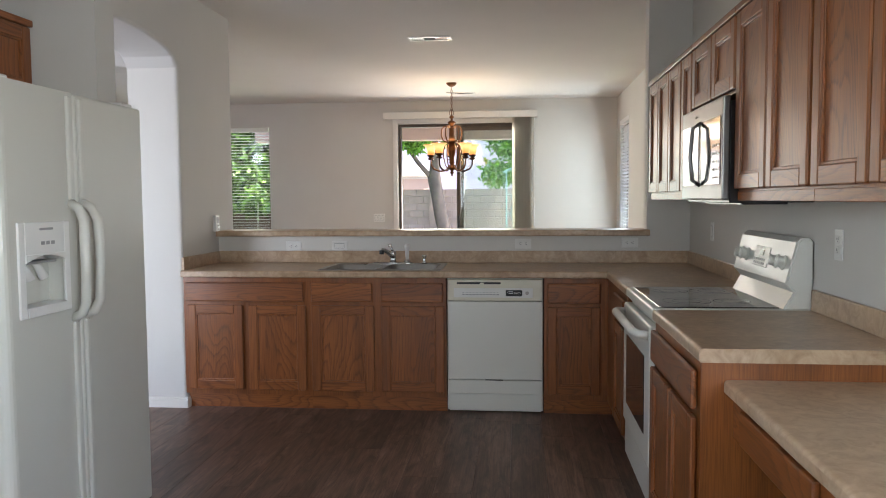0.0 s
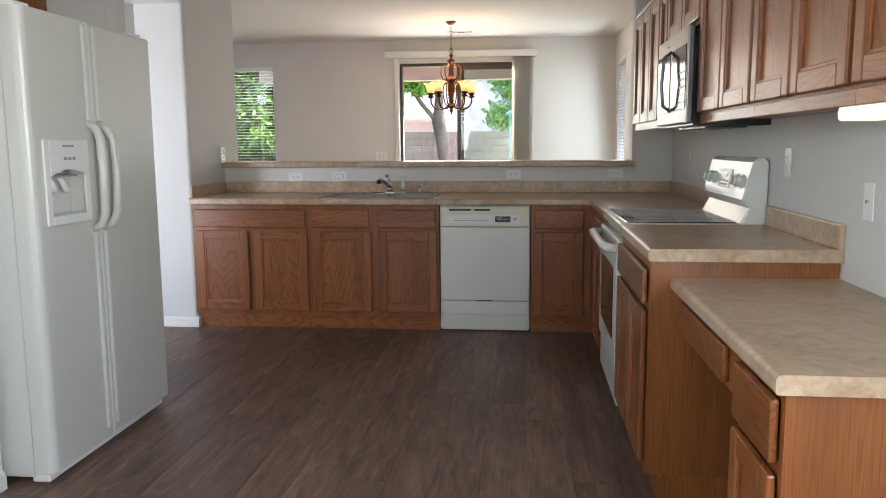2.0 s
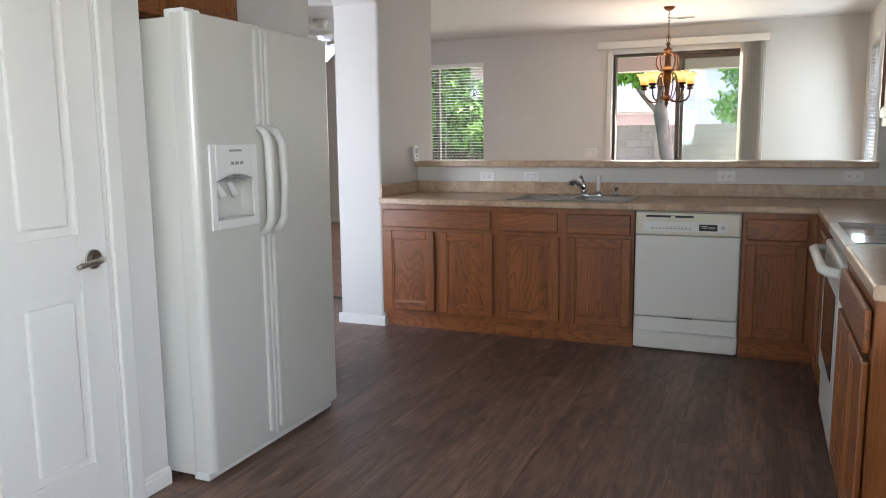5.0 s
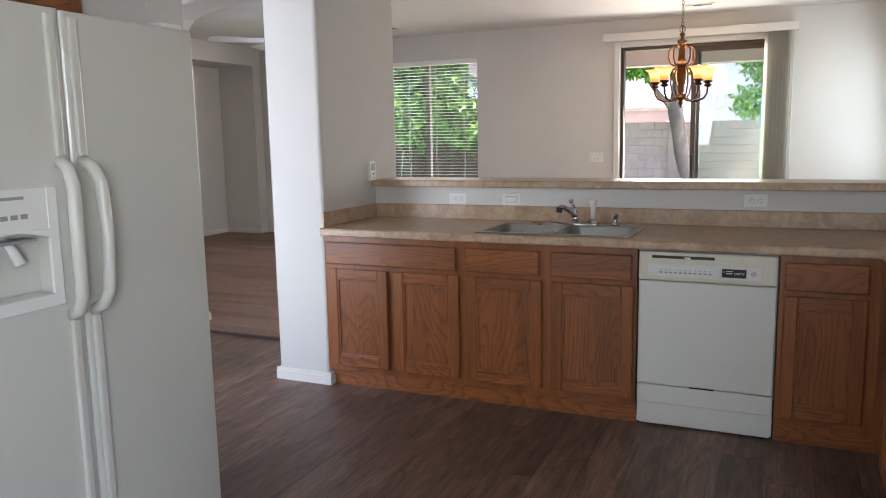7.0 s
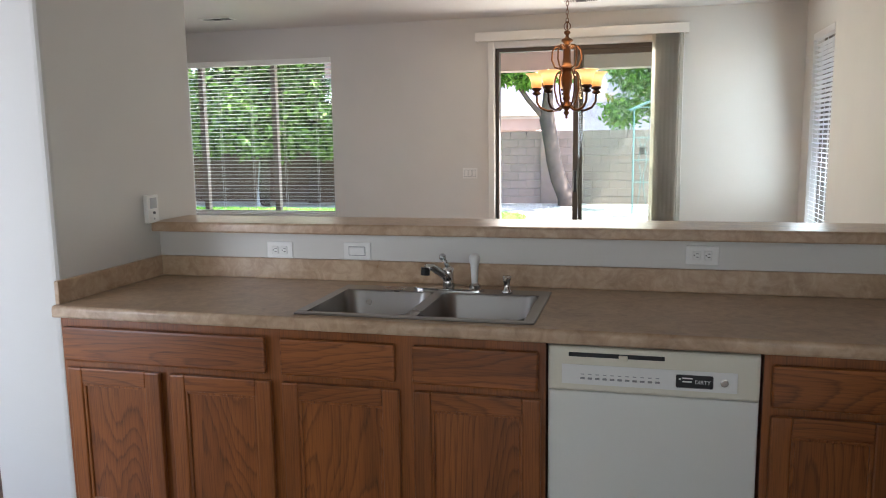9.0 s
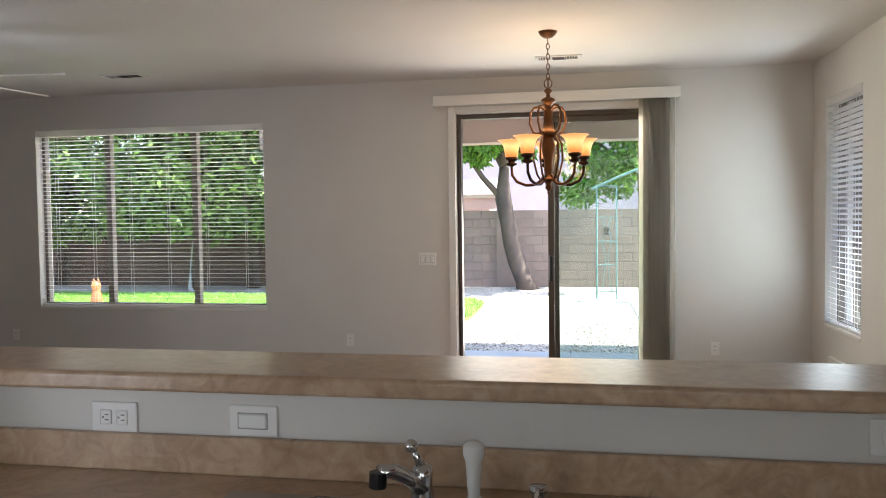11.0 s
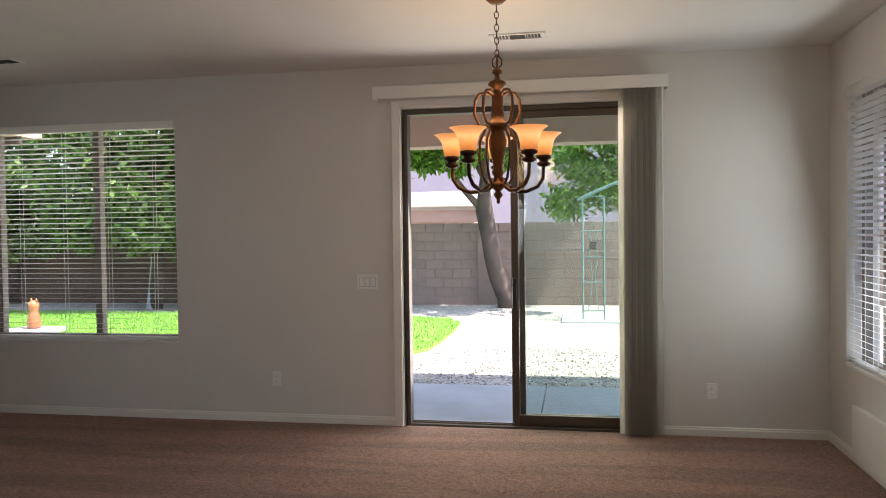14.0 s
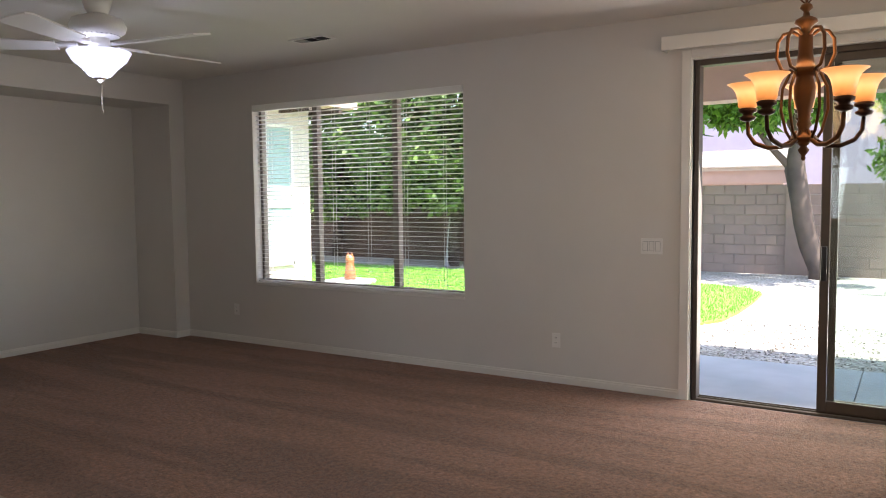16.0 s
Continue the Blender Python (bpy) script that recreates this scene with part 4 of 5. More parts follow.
for a, b in ((y0_ + 0.11, 1.63), (1.735, y1_ - 0.11)):
    for z0, z1 in ((0.21, 0.82), (1.01, 1.92)):
        bm = B((-1.795, a, z0), (-1.778, b, z1))
        box(bm, (-1.79, a + 0.03, z0 + 0.03), (-1.768, b - 0.03, z1 - 0.03), 0.008, 2)
        part("panel", bm, TRIM, leaf_)
hd = part("lever_handle", tube(bmesh.new(), (-1.766, 2.03, 0.92), (-1.755, 2.03, 0.92), 0.033, n=20), NICKEL, pd_, "brushed nickel lever")
part("lever", sweep(bmesh.new(), [(-1.757, 2.03, 0.92), (-1.715, 2.03, 0.92), (-1.705, 2.01, 0.92), (-1.703, 1.93, 0.913), (-1.706, 1.915, 0.91)], [0.012, 0.011, 0.011, 0.009, 0.007], 10), NICKEL, hd, smooth=True)
for y, w in ((2.095, 0.065), (1.205, 0.065)):
    solid("trim", B((-1.75, y, 0), (-1.732, y + w, 2.115), 0.005, 2), TRIM, "white door casing", "trim", kind="structure")
solid("trim", B((-1.75, 1.27, 2.05), (-1.732, 2.095, 2.115), 0.005, 2), TRIM, "white door casing", "trim", kind="structure")


# wall plates


def plate(kind_, m, label, n=1):
    """A wall plate in its own x (right), z (up), facing -y, set at the pose m."""
    p = thing("power_outlet" if kind_ == "outlet" else "light_switch" if kind_ == "switch" else "wall_plate", (0, 0, 0), label, "outlet" if kind_ == "outlet" else "switch" if kind_ == "switch" else "wall plate")
    w = 0.07 + 0.046 * (n - 1)
    part("plate", B((-w / 2, -0.006, -0.0575), (w / 2, 0, 0.0575), 0.003, 2), PLASTIC, p)
    for k in range(n):
        cx = (k - (n - 1) / 2) * 0.046
        if kind_ == "outlet":
            for z in (0.02, -0.02):
                r = part("receptacle", B((cx - 0.017, -0.0085, z - 0.014), (cx + 0.017, -0.005, z + 0.014), 0.003, 2), PLASTIC, p)
                for dx in (-0.006, 0.006):
                    part("slot", B((cx + dx - 0.0012, -0.0089, z - 0.002), (cx + dx + 0.0012, -0.008, z + 0.007)), BLACKP, r)
                part("slot", B((cx - 0.002, -0.0089, z - 0.009), (cx + 0.002, -0.008, z - 0.005)), BLACKP, r)
        elif kind_ == "switch":
            # raised grey strip imitates the shade line round the rocker
            part("switch_gap", B((cx - 0.0185, -0.0068, -0.0355), (cx + 0.0185, -0.005, 0.0355)), GREYP, p, "grey strip coloured for the shade round the rocker")
            part("rocker", B((cx - 0.016, -0.010, -0.033), (cx + 0.016, -0.005, 0.033), 0.002), PLASTIC, p)
        else:
            part("jack", tube(bmesh.new(), (cx, -0.012, 0), (cx, -0.005, 0), 0.006), CHROME, p)
    p.matrix_world = m
    return p


turn90 = Matrix.Rotation(radians(90), 4, "Y")
for x, z, k in ((-1.556, 1.033, "outlet"), (-1.217, 1.036, "switch"), (0.101, 1.05, "outlet"), (0.838, 1.056, "outlet")):
    plate(k, Matrix.Translation((x, PONY, z)) @ turn90, "white duplex outlet set sideways above the upstand" if k == "outlet" else "white rocker switch set sideways above the upstand")
E90 = Matrix.Rotation(radians(-90), 4, "Z")
plate("outlet", Matrix.Translation((KR, 2.996, 1.19)) @ E90, "white duplex outlet on the wall beside the range")
plate("jack", Matrix.Translation((KR, 2.244, 1.088)) @ E90, "white wall plate with a metal jack above the desk")
plate("switch", Matrix.Translation((KR, 4.84, 1.16)) @ E90, "white switch on the wall beyond the range")
W90 = Matrix.Rotation(radians(90), 4, "Z")
tm = thing("wall_control", (LEFT, 5.4, 1.2), "white wall control with a small grey display above the bar", "thermostat")
part("case", B((LEFT, 5.36, 1.145), (LEFT + 0.022, 5.435, 1.262), 0.004, 2), PLASTIC, tm)
part("display", B((LEFT + 0.021, 5.375, 1.205), (LEFT + 0.0235, 5.42, 1.25), 0.001), GREYP, tm, "grey display")
part("button", tube(bmesh.new(), (LEFT + 0.02, 5.398, 1.187), (LEFT + 0.0265, 5.398, 1.187), 0.006), BLACKP, tm)
part("button", tube(bmesh.new(), (LEFT + 0.02, 5.398, 1.162), (LEFT + 0.0245, 5.398, 1.162), 0.004), GREYP, tm)
plate("switch", Matrix.Translation((-1.896, FAR, 1.104)), "white triple rocker switch beside the sliding door", 3)
plate("outlet", Matrix.Translation((-2.645, FAR, 0.343)), "white duplex outlet low on the wall")
plate("outlet", Matrix.Translation((0.626, FAR, 0.326)), "white duplex outlet low on the wall")
plate("outlet", Matrix.Translation((-6.2, FAR, 0.34)), "white duplex outlet low on the wall")
plate("outlet", Matrix.Translation((-7.55, 9.0, 0.33)) @ W90, "white duplex outlet low in the wall recess")
plate("jack", Matrix.Translation((-7.55, 7.9, 0.33)) @ W90, "white wall plate with a jack low in the wall recess")

# ---- dining and living room ----
# sliding door
sl = thing("sliding_door", (-0.8, FAR + 0.1, 0.0), "bronze aluminium sliding patio door, left half open", "door", kind="structure")
bm = bmesh.new()
YA, YB = FAR + 0.045, FAR + 0.15
box(bm, (SL0, YA, -0.02), (SL0 + 0.035, YB, SLT), 0.003)
box(bm, (SL1 - 0.035, YA, -0.02), (SL1, YB, SLT), 0.003)
box(bm, (SL0 + 0.035, YA, SLT - 0.04), (SL1 - 0.035, YB, SLT), 0.003)
part("outer_frame", bm, BRONZE, sl)
bm = B((SL0 + 0.035, YA, -0.02), (SL1 - 0.035, YB, 0.012), 0.003)
box(bm, (SL0 + 0.04, YA + 0.03, 0.012), (SL1 - 0.04, YA + 0.036, 0.022))
box(bm, (SL0 + 0.04, YA + 0.072, 0.012), (SL1 - 0.04, YA + 0.078, 0.022))
part("track", bm, BRONZE, sl)


def glazed_leaf(x0, x1, ya, z0, z1, w, parent, frame_mat, glass, name="leaf", t=0.03, low=None):
    bm = bmesh.new()
    lw = w if low is None else low
    box(bm, (x0, ya, z0), (x0 + w, ya + t, z1), 0.003)
    box(bm, (x1 - w, ya, z0), (x1, ya + t, z1), 0.003)
    box(bm, (x0 + w, ya + 0.0005, z0), (x1 - w, ya + t - 0.0005, z0 + lw), 0.003)
    box(bm, (x0 + w, ya + 0.0005, z1 - w), (x1 - w, ya + t - 0.0005, z1), 0.003)
    o = part(name, bm, frame_mat, parent)
    g = part("pane", B((x0 + w, ya + t / 2 - 0.002, z0 + lw), (x1 - w, ya + t / 2 + 0.002, z1 - w)), glass, o)
    g.visible_shadow = False
    return o


lf = glazed_leaf(-0.8, SL1 - 0.04, YA + 0.02, 0.022, SLT - 0.04, 0.055, sl, BRONZE, GREENGLASS, "sliding_leaf", low=0.075)
part("pull", B((-0.79, YA - 0.012, 0.90), (-0.756, YA + 0.02, 1.13), 0.005, 2), BLACKP, lf, "black pull handle")
glazed_leaf(-0.745, SL1 - 0.036, YA + 0.062, 0.022, SLT - 0.04, 0.045, sl, BRONZE, GREENGLASS, "fixed_leaf", low=0.075)
# casing round it
for nm, lo, hi in (("trim", (-1.69, FAR - 0.018, 0), (-1.625, FAR, 2.478)), ("trim", (-1.625, FAR - 0.018, 2.422), (0.09, FAR, 2.478)), ("trim", (0.09, FAR - 0.018, 0), (0.155, FAR, 2.478))):
    bm = B(lo, hi, 0.004, 2)
    solid(nm, bm, TRIM, "off-white casing round the sliding door", "trim", kind="structure")
bm = B((-1.632, FAR - 0.006, 0), (-1.615, FAR + 0.044, 2.424))
box(bm, (-1.615, FAR - 0.006, SLT), (SL1, FAR + 0.044, 2.424))
solid("trim", bm, TRIM, "off-white inner jamb of the sliding door", "trim", kind="structure")

vb = thing("vertical_blind", (-0.8, FAR - 0.08, 2.0), "grey-beige vertical vane blind drawn to one side under a white valance", "blind")
bm = B((-1.805, FAR - 0.125, 2.476), (0.325, FAR - 0.113, 2.568), 0.002)
box(bm, (-1.805, FAR - 0.113, 2.476), (-1.793, FAR, 2.568), 0.002)
box(bm, (0.313, FAR - 0.113, 2.476), (0.325, FAR, 2.568), 0.002)
part("valance", bm, TRIM, vb, "white valance board")
part("head_rail", B((-1.78, FAR - 0.085, 2.51), (0.30, FAR - 0.04, 2.55)), TRIM, vb)
for k in range(19):
    x = 0.012 + k * 0.0138
    bm = bmesh.new()
    n = 6
    vs = [[], []]
    for s, z in enumerate((0.018, 2.53)):
        for j in range(n + 1):
            u = j / n - 0.5
            vs[s].append(bm.verts.new((x + 0.009 * math.cos(u * math.pi) + u * (0.06 if k in (0, 18) else 0.018 + 0.006 * math.sin(k * 2.1)), FAR - 0.066 + u * (0.045 if k in (0, 18) else 0.08), z)))
    for j in range(n):
        bm.faces.new((vs[0][j], vs[0][j + 1], vs[1][j + 1], vs[1][j]))
    bmesh.ops.solidify(bm, geom=bm.faces[:], thickness=0.0012)
    part("vane", bm, VANE, vb)
part("wand", tube(bmesh.new(), (0.285, FAR - 0.095, 2.53), (0.287, FAR - 0.095, 0.99), 0.004, n=8), PLASTIC, vb, "white pull wand")


# windows with frames and horizontal blinds


def window_unit(name, T, a0, a1, z0, z1, bars, label):
    """A fixed frame with upright bars; T takes (along, out, z)."""
    w = thing(name, T((a0 + a1) / 2, 0.12, z0), label, "window", kind="structure")
    fr_ = 0.035

    def bx(bm, a, b, d0, d1, lo, hi, bev=0.003):
        p, q = T(a, d0, lo), T(b, d1, hi)
        return box(bm, [min(u, v) for u, v in zip(p, q)], [max(u, v) for u, v in zip(p, q)], bev)
    bm = bmesh.new()
    bx(bm, a0, a0 + fr_, 0.09, 0.15, z0, z1)
    bx(bm, a1 - fr_, a1, 0.09, 0.15, z0, z1)
    bx(bm, a0 + fr_, a1 - fr_, 0.091, 0.149, z0, z0 + fr_)
    bx(bm, a0 + fr_, a1 - fr_, 0.091, 0.149, z1 - fr_, z1)
    f = part("window_frame", bm, ALU, w)
    for a in bars:
        part("mullion", bx(bmesh.new(), a - 0.03, a + 0.03, 0.085, 0.155, z0 + fr_, z1 - fr_), ALU, f)
    for b, c in zip([a0 + 0.005] + [a + 0.03 for a in bars], [a - 0.03 for a in bars] + [a1 - 0.005]):
        g = part("pane", bx(bmesh.new(), b, c, 0.118, 0.122, z0 + fr_, z1 - fr_, 0), GLASS, f)
        g.visible_shadow = False
    part("window_sill", bx(bmesh.new(), a0, a1, -0.006, 0.09, z0 - 0.02, z0 + 0.006, 0.004), TRIM, w)
    return w


def slat_blind(T, a0, a1, z0, z1, pitch, label, tilt=0.1, width=0.048, cords=4):
    b = thing("slat_blind", T((a0 + a1) / 2, 0.04, z0), label, "blind")

    def bx(bm, a, c, d0, d1, lo, hi, bev=0.0):
        p, q = T(a, d0, lo), T(c, d1, hi)
        return box(bm, [min(u, v) for u, v in zip(p, q)], [max(u, v) for u, v in zip(p, q)], bev)
    part("head_rail", bx(bmesh.new(), a0 + 0.006, a1 - 0.006, -0.004, 0.06, z1 - 0.062, z1 - 0.002, 0.003), BLIND, b)
    part("bottom_rail", bx(bmesh.new(), a0 + 0.01, a1 - 0.01, 0.015, 0.06, z0 + 0.012, z0 + 0.03, 0.004), BLIND, b)
    n = int((z1 - z0 - 0.1) / pitch)
    me = None
    for k in range(n):
        z = z0 + 0.045 + k * pitch
        if me is None:
            bm = bmesh.new()
            rows = []
            for j in range(4):
                u = j / 3 - 0.5
                dz = 0.003 * math.cos(u * math.pi) - u * width * tilt
                rows.append([bm.verts.new(T(a, 0.034 + u * width, z + dz)) for a in (a0 + 0.012, a1 - 0.012)])
            for p, q in zip(rows, rows[1:]):
                bm.faces.new((p[0], p[1], q[1], q[0]))
            bmesh.ops.solidify(bm, geom=bm.faces[:], thickness=0.0025)
            s = part("slat", bm, BLIND, b)
            me = s
        else:
            s = new("slat", me.data)
            s.parent, s.matrix_parent_inverse = b, me.matrix_parent_inverse.copy()
            s.location.z = k * pitch
    for i in range(cords):
        a = a0 + (a1 - a0) * (i + 0.5) / cords
        bm = bmesh.new()
        for d in (0.012, 0.056):
            tube(bm, T(a, d, z0 + 0.02), T(a, d, z1 - 0.06), 0.0016, n=5)
        part("ladder_cord", bm, BLIND, b)
    return b


TN = lambda a, d, z: (a, FAR + d, z)
TE = lambda a, d, z: (RIGHT + d, a, z)
window_unit("window_1", TN, WN0, WN1, WNB, WNT, (-5.17, -4.235), "wide three-light window with taupe metal frames")
slat_blind(TN, WN0, WN1, WNB, WNT, 0.0415, "white horizontal slat blind, lowered with open slats", cords=6)
window_unit("window_2", TE, SW0, SW1, SWB, SWT, (10.0,), "side window with taupe metal frames")
slat_blind(TE, SW0, SW1, SWB, SWT, 0.0415, "white horizontal slat blind, lowered with open slats, over the side window", tilt=0.35)
TK = lambda a, d, z: (-1.75 - d * 0.7, a, z)
TK2 = lambda a, d, z: (KR + d, a, z)
# both kitchen windows are unseen, added round the fill lamps' openings
window_unit("unseen_window_4", TK2, -1.4, 0.4, 0.95, 2.15, (-0.5,), "second added, unseen kitchen side window with taupe metal frames")
window_unit("unseen_window_3", TK, -1.5, 0.3, 0.9, 2.2, (-0.6,), "added, unseen kitchen side window with taupe metal frames")
part_box = solid("wall_panel", B((RIGHT - 0.035, 9.2, 0.03), (RIGHT, 10.2, 0.375), 0.008, 2), TRIM, "white metal cover panel low on the wall", "wall panel", kind="structure")


# ceiling registers


def register(x, y, rot, w=0.36, d=0.16, dark=False):
    v = thing("ceiling_vent", (0, 0, 0), "white metal ceiling register with angled louvres, some darkened for shade", "vent")
    bm = bmesh.new()
    for lo, hi in (((-w / 2, -d / 2, -0.008), (w / 2, -d / 2 + 0.025, 0)), ((-w / 2, d / 2 - 0.025, -0.008), (w / 2, d / 2, 0)), ((-w / 2, -d / 2 + 0.025, -0.008), (-w / 2 + 0.025, d / 2 - 0.025, 0)), ((w / 2 - 0.025, -d / 2 + 0.025, -0.008), (w / 2, d / 2 - 0.025, 0))):
        box(bm, lo, hi, 0.002)
    part("frame", bm, PLASTIC, v)
    # black sheet stands for the darkness behind the louvres
    part("backing", B((-w / 2 + 0.02, -d / 2 + 0.02, -0.002), (w / 2 - 0.02, d / 2 - 0.02, 0)), BLACKP, v, "black sheet for the shade in the duct")
    n = 3
    wid = (w - 0.05) / n
    for g in range(n):
        xa = -w / 2 + 0.025 + g * wid
        part("divider", B((xa + wid - 0.006, -d / 2 + 0.025, -0.007), (xa + wid, d / 2 - 0.025, -0.003)), PLASTIC, v)
        for k in range(5):
            bm = B((-0.001, -(d - 0.05) / 2 if g != 1 else -wid / 2 + 0.004, -0.0045), (0.001, (d - 0.05) / 2 if g != 1 else wid / 2 - 0.004, 0.0045))
            # grey and black louvres carry shade in their colour; the metal is white
            o = part("louvre", bm, BLACKP if dark and g else GREYP if g == 1 or dark else PLASTIC, v)
            if g == 1:
                o.matrix_basis = Matrix.Translation((xa + wid / 2, -d / 2 + 0.035 + k * (d - 0.07) / 4, -0.0065)) @ Matrix.Rotation(radians(90), 4, "Z") @ Matrix.Rotation(radians(35), 4, "Y")
            else:
                o.matrix_basis = Matrix.Translation((xa + 0.012 + k * (wid - 0.02) / 4, 0, -0.0065)) @ Matrix.Rotation(radians(35 if g == 0 else -35), 4, "Y")
    v.matrix_world = Matrix.Translation((x, y, CEIL)) @ Matrix.Rotation(radians(rot), 4, "Z")


register(-0.682, 6.62, 0)
register(-0.675, 10.02, 0)
register(-4.37, 9.9, 0, dark=True)

# chandelier
CX, CYY = -0.722, 9.16
ch = thing("chandelier", (CX, CYY, 1.66), "antique gold chandelier with five lit amber glass shades", "chandelier")
part("ceiling_canopy", turned(bmesh.new(), [(0.012, -0.045), (0.03, -0.04), (0.055, -0.02), (0.065, 0.0)], (CX, CYY, CEIL + 0.03)), GOLD, ch, smooth=True)
z = CEIL - 0.015
k = 0
while z > 2.46:
    bm = bmesh.new()
    loop = []
    for i in range(17):
        t = i * math.tau / 16
        u, w_ = 0.011 * math.cos(t), 0.021 * math.sin(t)
        loop.append((CX + (u if k % 2 else 0), CYY + (0 if k % 2 else u), z - 0.02 + w_))
    sweep(bm, loop, 0.0028, 6)
    part("chain_link", bm, GOLD, ch, smooth=True)
    z -= 0.034
    k += 1
prof = [(0.004, 1.662), (0.012, 1.672), (0.008, 1.684), (0.02, 1.70), (0.026, 1.712), (0.014, 1.728), (0.03, 1.745), (0.06, 1.758), (0.058, 1.77), (0.03, 1.785), (0.024, 1.81), (0.034, 1.83), (0.026, 1.85),
        (0.03, 1.89), (0.045, 1.95), (0.048, 2.0), (0.036, 2.045), (0.05, 2.06), (0.07, 2.068), (0.07, 2.085), (0.04, 2.1), (0.032, 2.16), (0.03, 2.24), (0.018, 2.25), (0.024, 2.275), (0.05, 2.295), (0.045, 2.31), (0.016, 2.325), (0.012, 2.345), (0.028, 2.36), (0.024, 2.375), (0.008, 2.385)]
part("body", turned(bmesh.new(), prof, (CX, CYY, 0), 24), GOLD, ch, smooth=True)
for a in range(4):
    t = a * math.tau / 4
    pts = [(CX + r * math.cos(t), CYY + r * math.sin(t), zz) for r, zz in ((0.004, 2.38), (0.024, 2.40), (0.026, 2.425), (0.008, 2.45), (0.003, 2.455))]
    part("cage_wire", sweep(bmesh.new(), pts, 0.004, 6), GOLD, ch, smooth=True)
for a in range(5):
    t = radians(97 + 72 * a)
    c, s_ = math.cos(t), math.sin(t)

    def at(r, zz):
        return (CX + r * c, CYY + r * s_, zz)
    arm = part("arm", sweep(bmesh.new(), [at(0.03, 1.80), at(0.055, 1.755), at(0.1, 1.73), at(0.16, 1.728), at(0.225, 1.755), at(0.257, 1.80), at(0.262, 1.87)], [0.009, 0.011, 0.011, 0.011, 0.011, 0.01, 0.009], 8), GOLD if a % 2 else DARKGOLD, ch, smooth=True)
    part("scroll", sweep(bmesh.new(), [at(0.062, 2.08), at(0.1, 2.0), at(0.105, 1.9), at(0.08, 1.8), at(0.055, 1.76)], 0.007, 8), GOLD, ch, smooth=True)
    part("upper_hoop", sweep(bmesh.new(), [at(0.03, 2.24), at(0.06, 2.262), at(0.1, 2.255), at(0.125, 2.22), at(0.13, 2.15), at(0.105, 2.09), at(0.068, 2.075)], 0.008, 8), GOLD, ch, smooth=True)
    part("candle_cup", turned(bmesh.new(), [(0.012, 1.86), (0.034, 1.87), (0.04, 1.882), (0.024, 1.89), (0.024, 1.90), (0.042, 1.908), (0.044, 1.922), (0.03, 1.928)], (CX + 0.262 * c, CYY + 0.262 * s_, 0), 16), DARKGOLD, arm, smooth=True)
    bm = bmesh.new()
    n = 20
    rings = []
    for r, zz in ((0.03, 1.925), (0.044, 1.932), (0.048, 1.968), (0.056, 2.0), (0.068, 2.022), (0.085, 2.037), (0.097, 2.044)):
        rings.append([bm.verts.new((CX + 0.262 * c + r * math.cos(q * math.tau / n), CYY + 0.262 * s_ + r * math.sin(q * math.tau / n), zz)) for q in range(n)])
    for p, q in zip(rings, rings[1:]):
        for i in range(n):
            bm.faces.new((p[i], p[(i + 1) % n], q[(i + 1) % n], q[i]))
    bmesh.ops.solidify(bm, geom=bm.faces[:], thickness=0.003)
    part("glass_shade", bm, SHADE, arm, "lit amber glass bell shade", True)
    part("bulb", turned(bmesh.new(), [(0.012, 1.93), (0.018, 1.96), (0.026, 2.0), (0.028, 2.022), (0.02, 2.046), (0.004, 2.056)], (CX + 0.262 * c, CYY + 0.262 * s_, 0), 12), BULB, arm, "glowing bulb", True)
ch.location.z -= 0.03
lamp("chandelier_glow", "POINT", 1.9, (1.0, 0.62, 0.3), Matrix.Translation((CX, CYY, 2.11)), (0.2, 1))

# ceiling fan
FXc, FYc, FZ = -4.62, 8.2, 0.0
fn = thing("ceiling_fan", (FXc, FYc, 2.2), "white five-blade ceiling fan with a lit glass bowl", "ceiling fan")
part("canopy", turned(bmesh.new(), [(0.02, -0.12), (0.03, -0.115), (0.06, -0.06), (0.075, 0)], (FXc, FYc, 2.62)), PLASTIC, fn, smooth=True)
part("downrod", tube(bmesh.new(), (FXc, FYc, 2.6), (FXc, FYc, 2.45), 0.012), PLASTIC, fn)
part("motor", turned(bmesh.new(), [(0.06, 2.415), (0.1, 2.425), (0.13, 2.45), (0.138, 2.475), (0.12, 2.51), (0.06, 2.53), (0.03, 2.545), (0.028, 2.60), (0.014, 2.62)], (FXc, FYc, FZ), 28), PLASTIC, fn, smooth=True)
bm = bmesh.new()
for i in range(28):
    t = i * math.tau / 28
    box(bm, (FXc + 0.1 * math.cos(t) - 0.004, FYc + 0.1 * math.sin(t) - 0.004, 2.425 + FZ), (FXc + 0.1 * math.cos(t) + 0.004, FYc + 0.1 * math.sin(t) + 0.004, 2.455 + FZ))
part("motor_vents", bm, GREYP, fn)
part("light_fitter", turned(bmesh.new(), [(0.05, 2.34), (0.055, 2.38), (0.05, 2.43)], (FXc, FYc, FZ)), PLASTIC, fn, smooth=True)
part("light_bowl", turned(bmesh.new(), [(0.03, 2.215), (0.055, 2.225), (0.085, 2.26), (0.13, 2.3), (0.155, 2.345), (0.15, 2.35)], (FXc, FYc, FZ), 28), FANBOWL, fn, "frosted lit bowl", True)
part("bulb", turned(bmesh.new(), [(0.02, 2.2335), (0.045, 2.25), (0.05, 2.30), (0.05, 2.342), (0.02, 2.352)], (FXc + 0.018, FYc - 0.05, FZ), 14), FANBULB, fn, "glowing bulb", True)
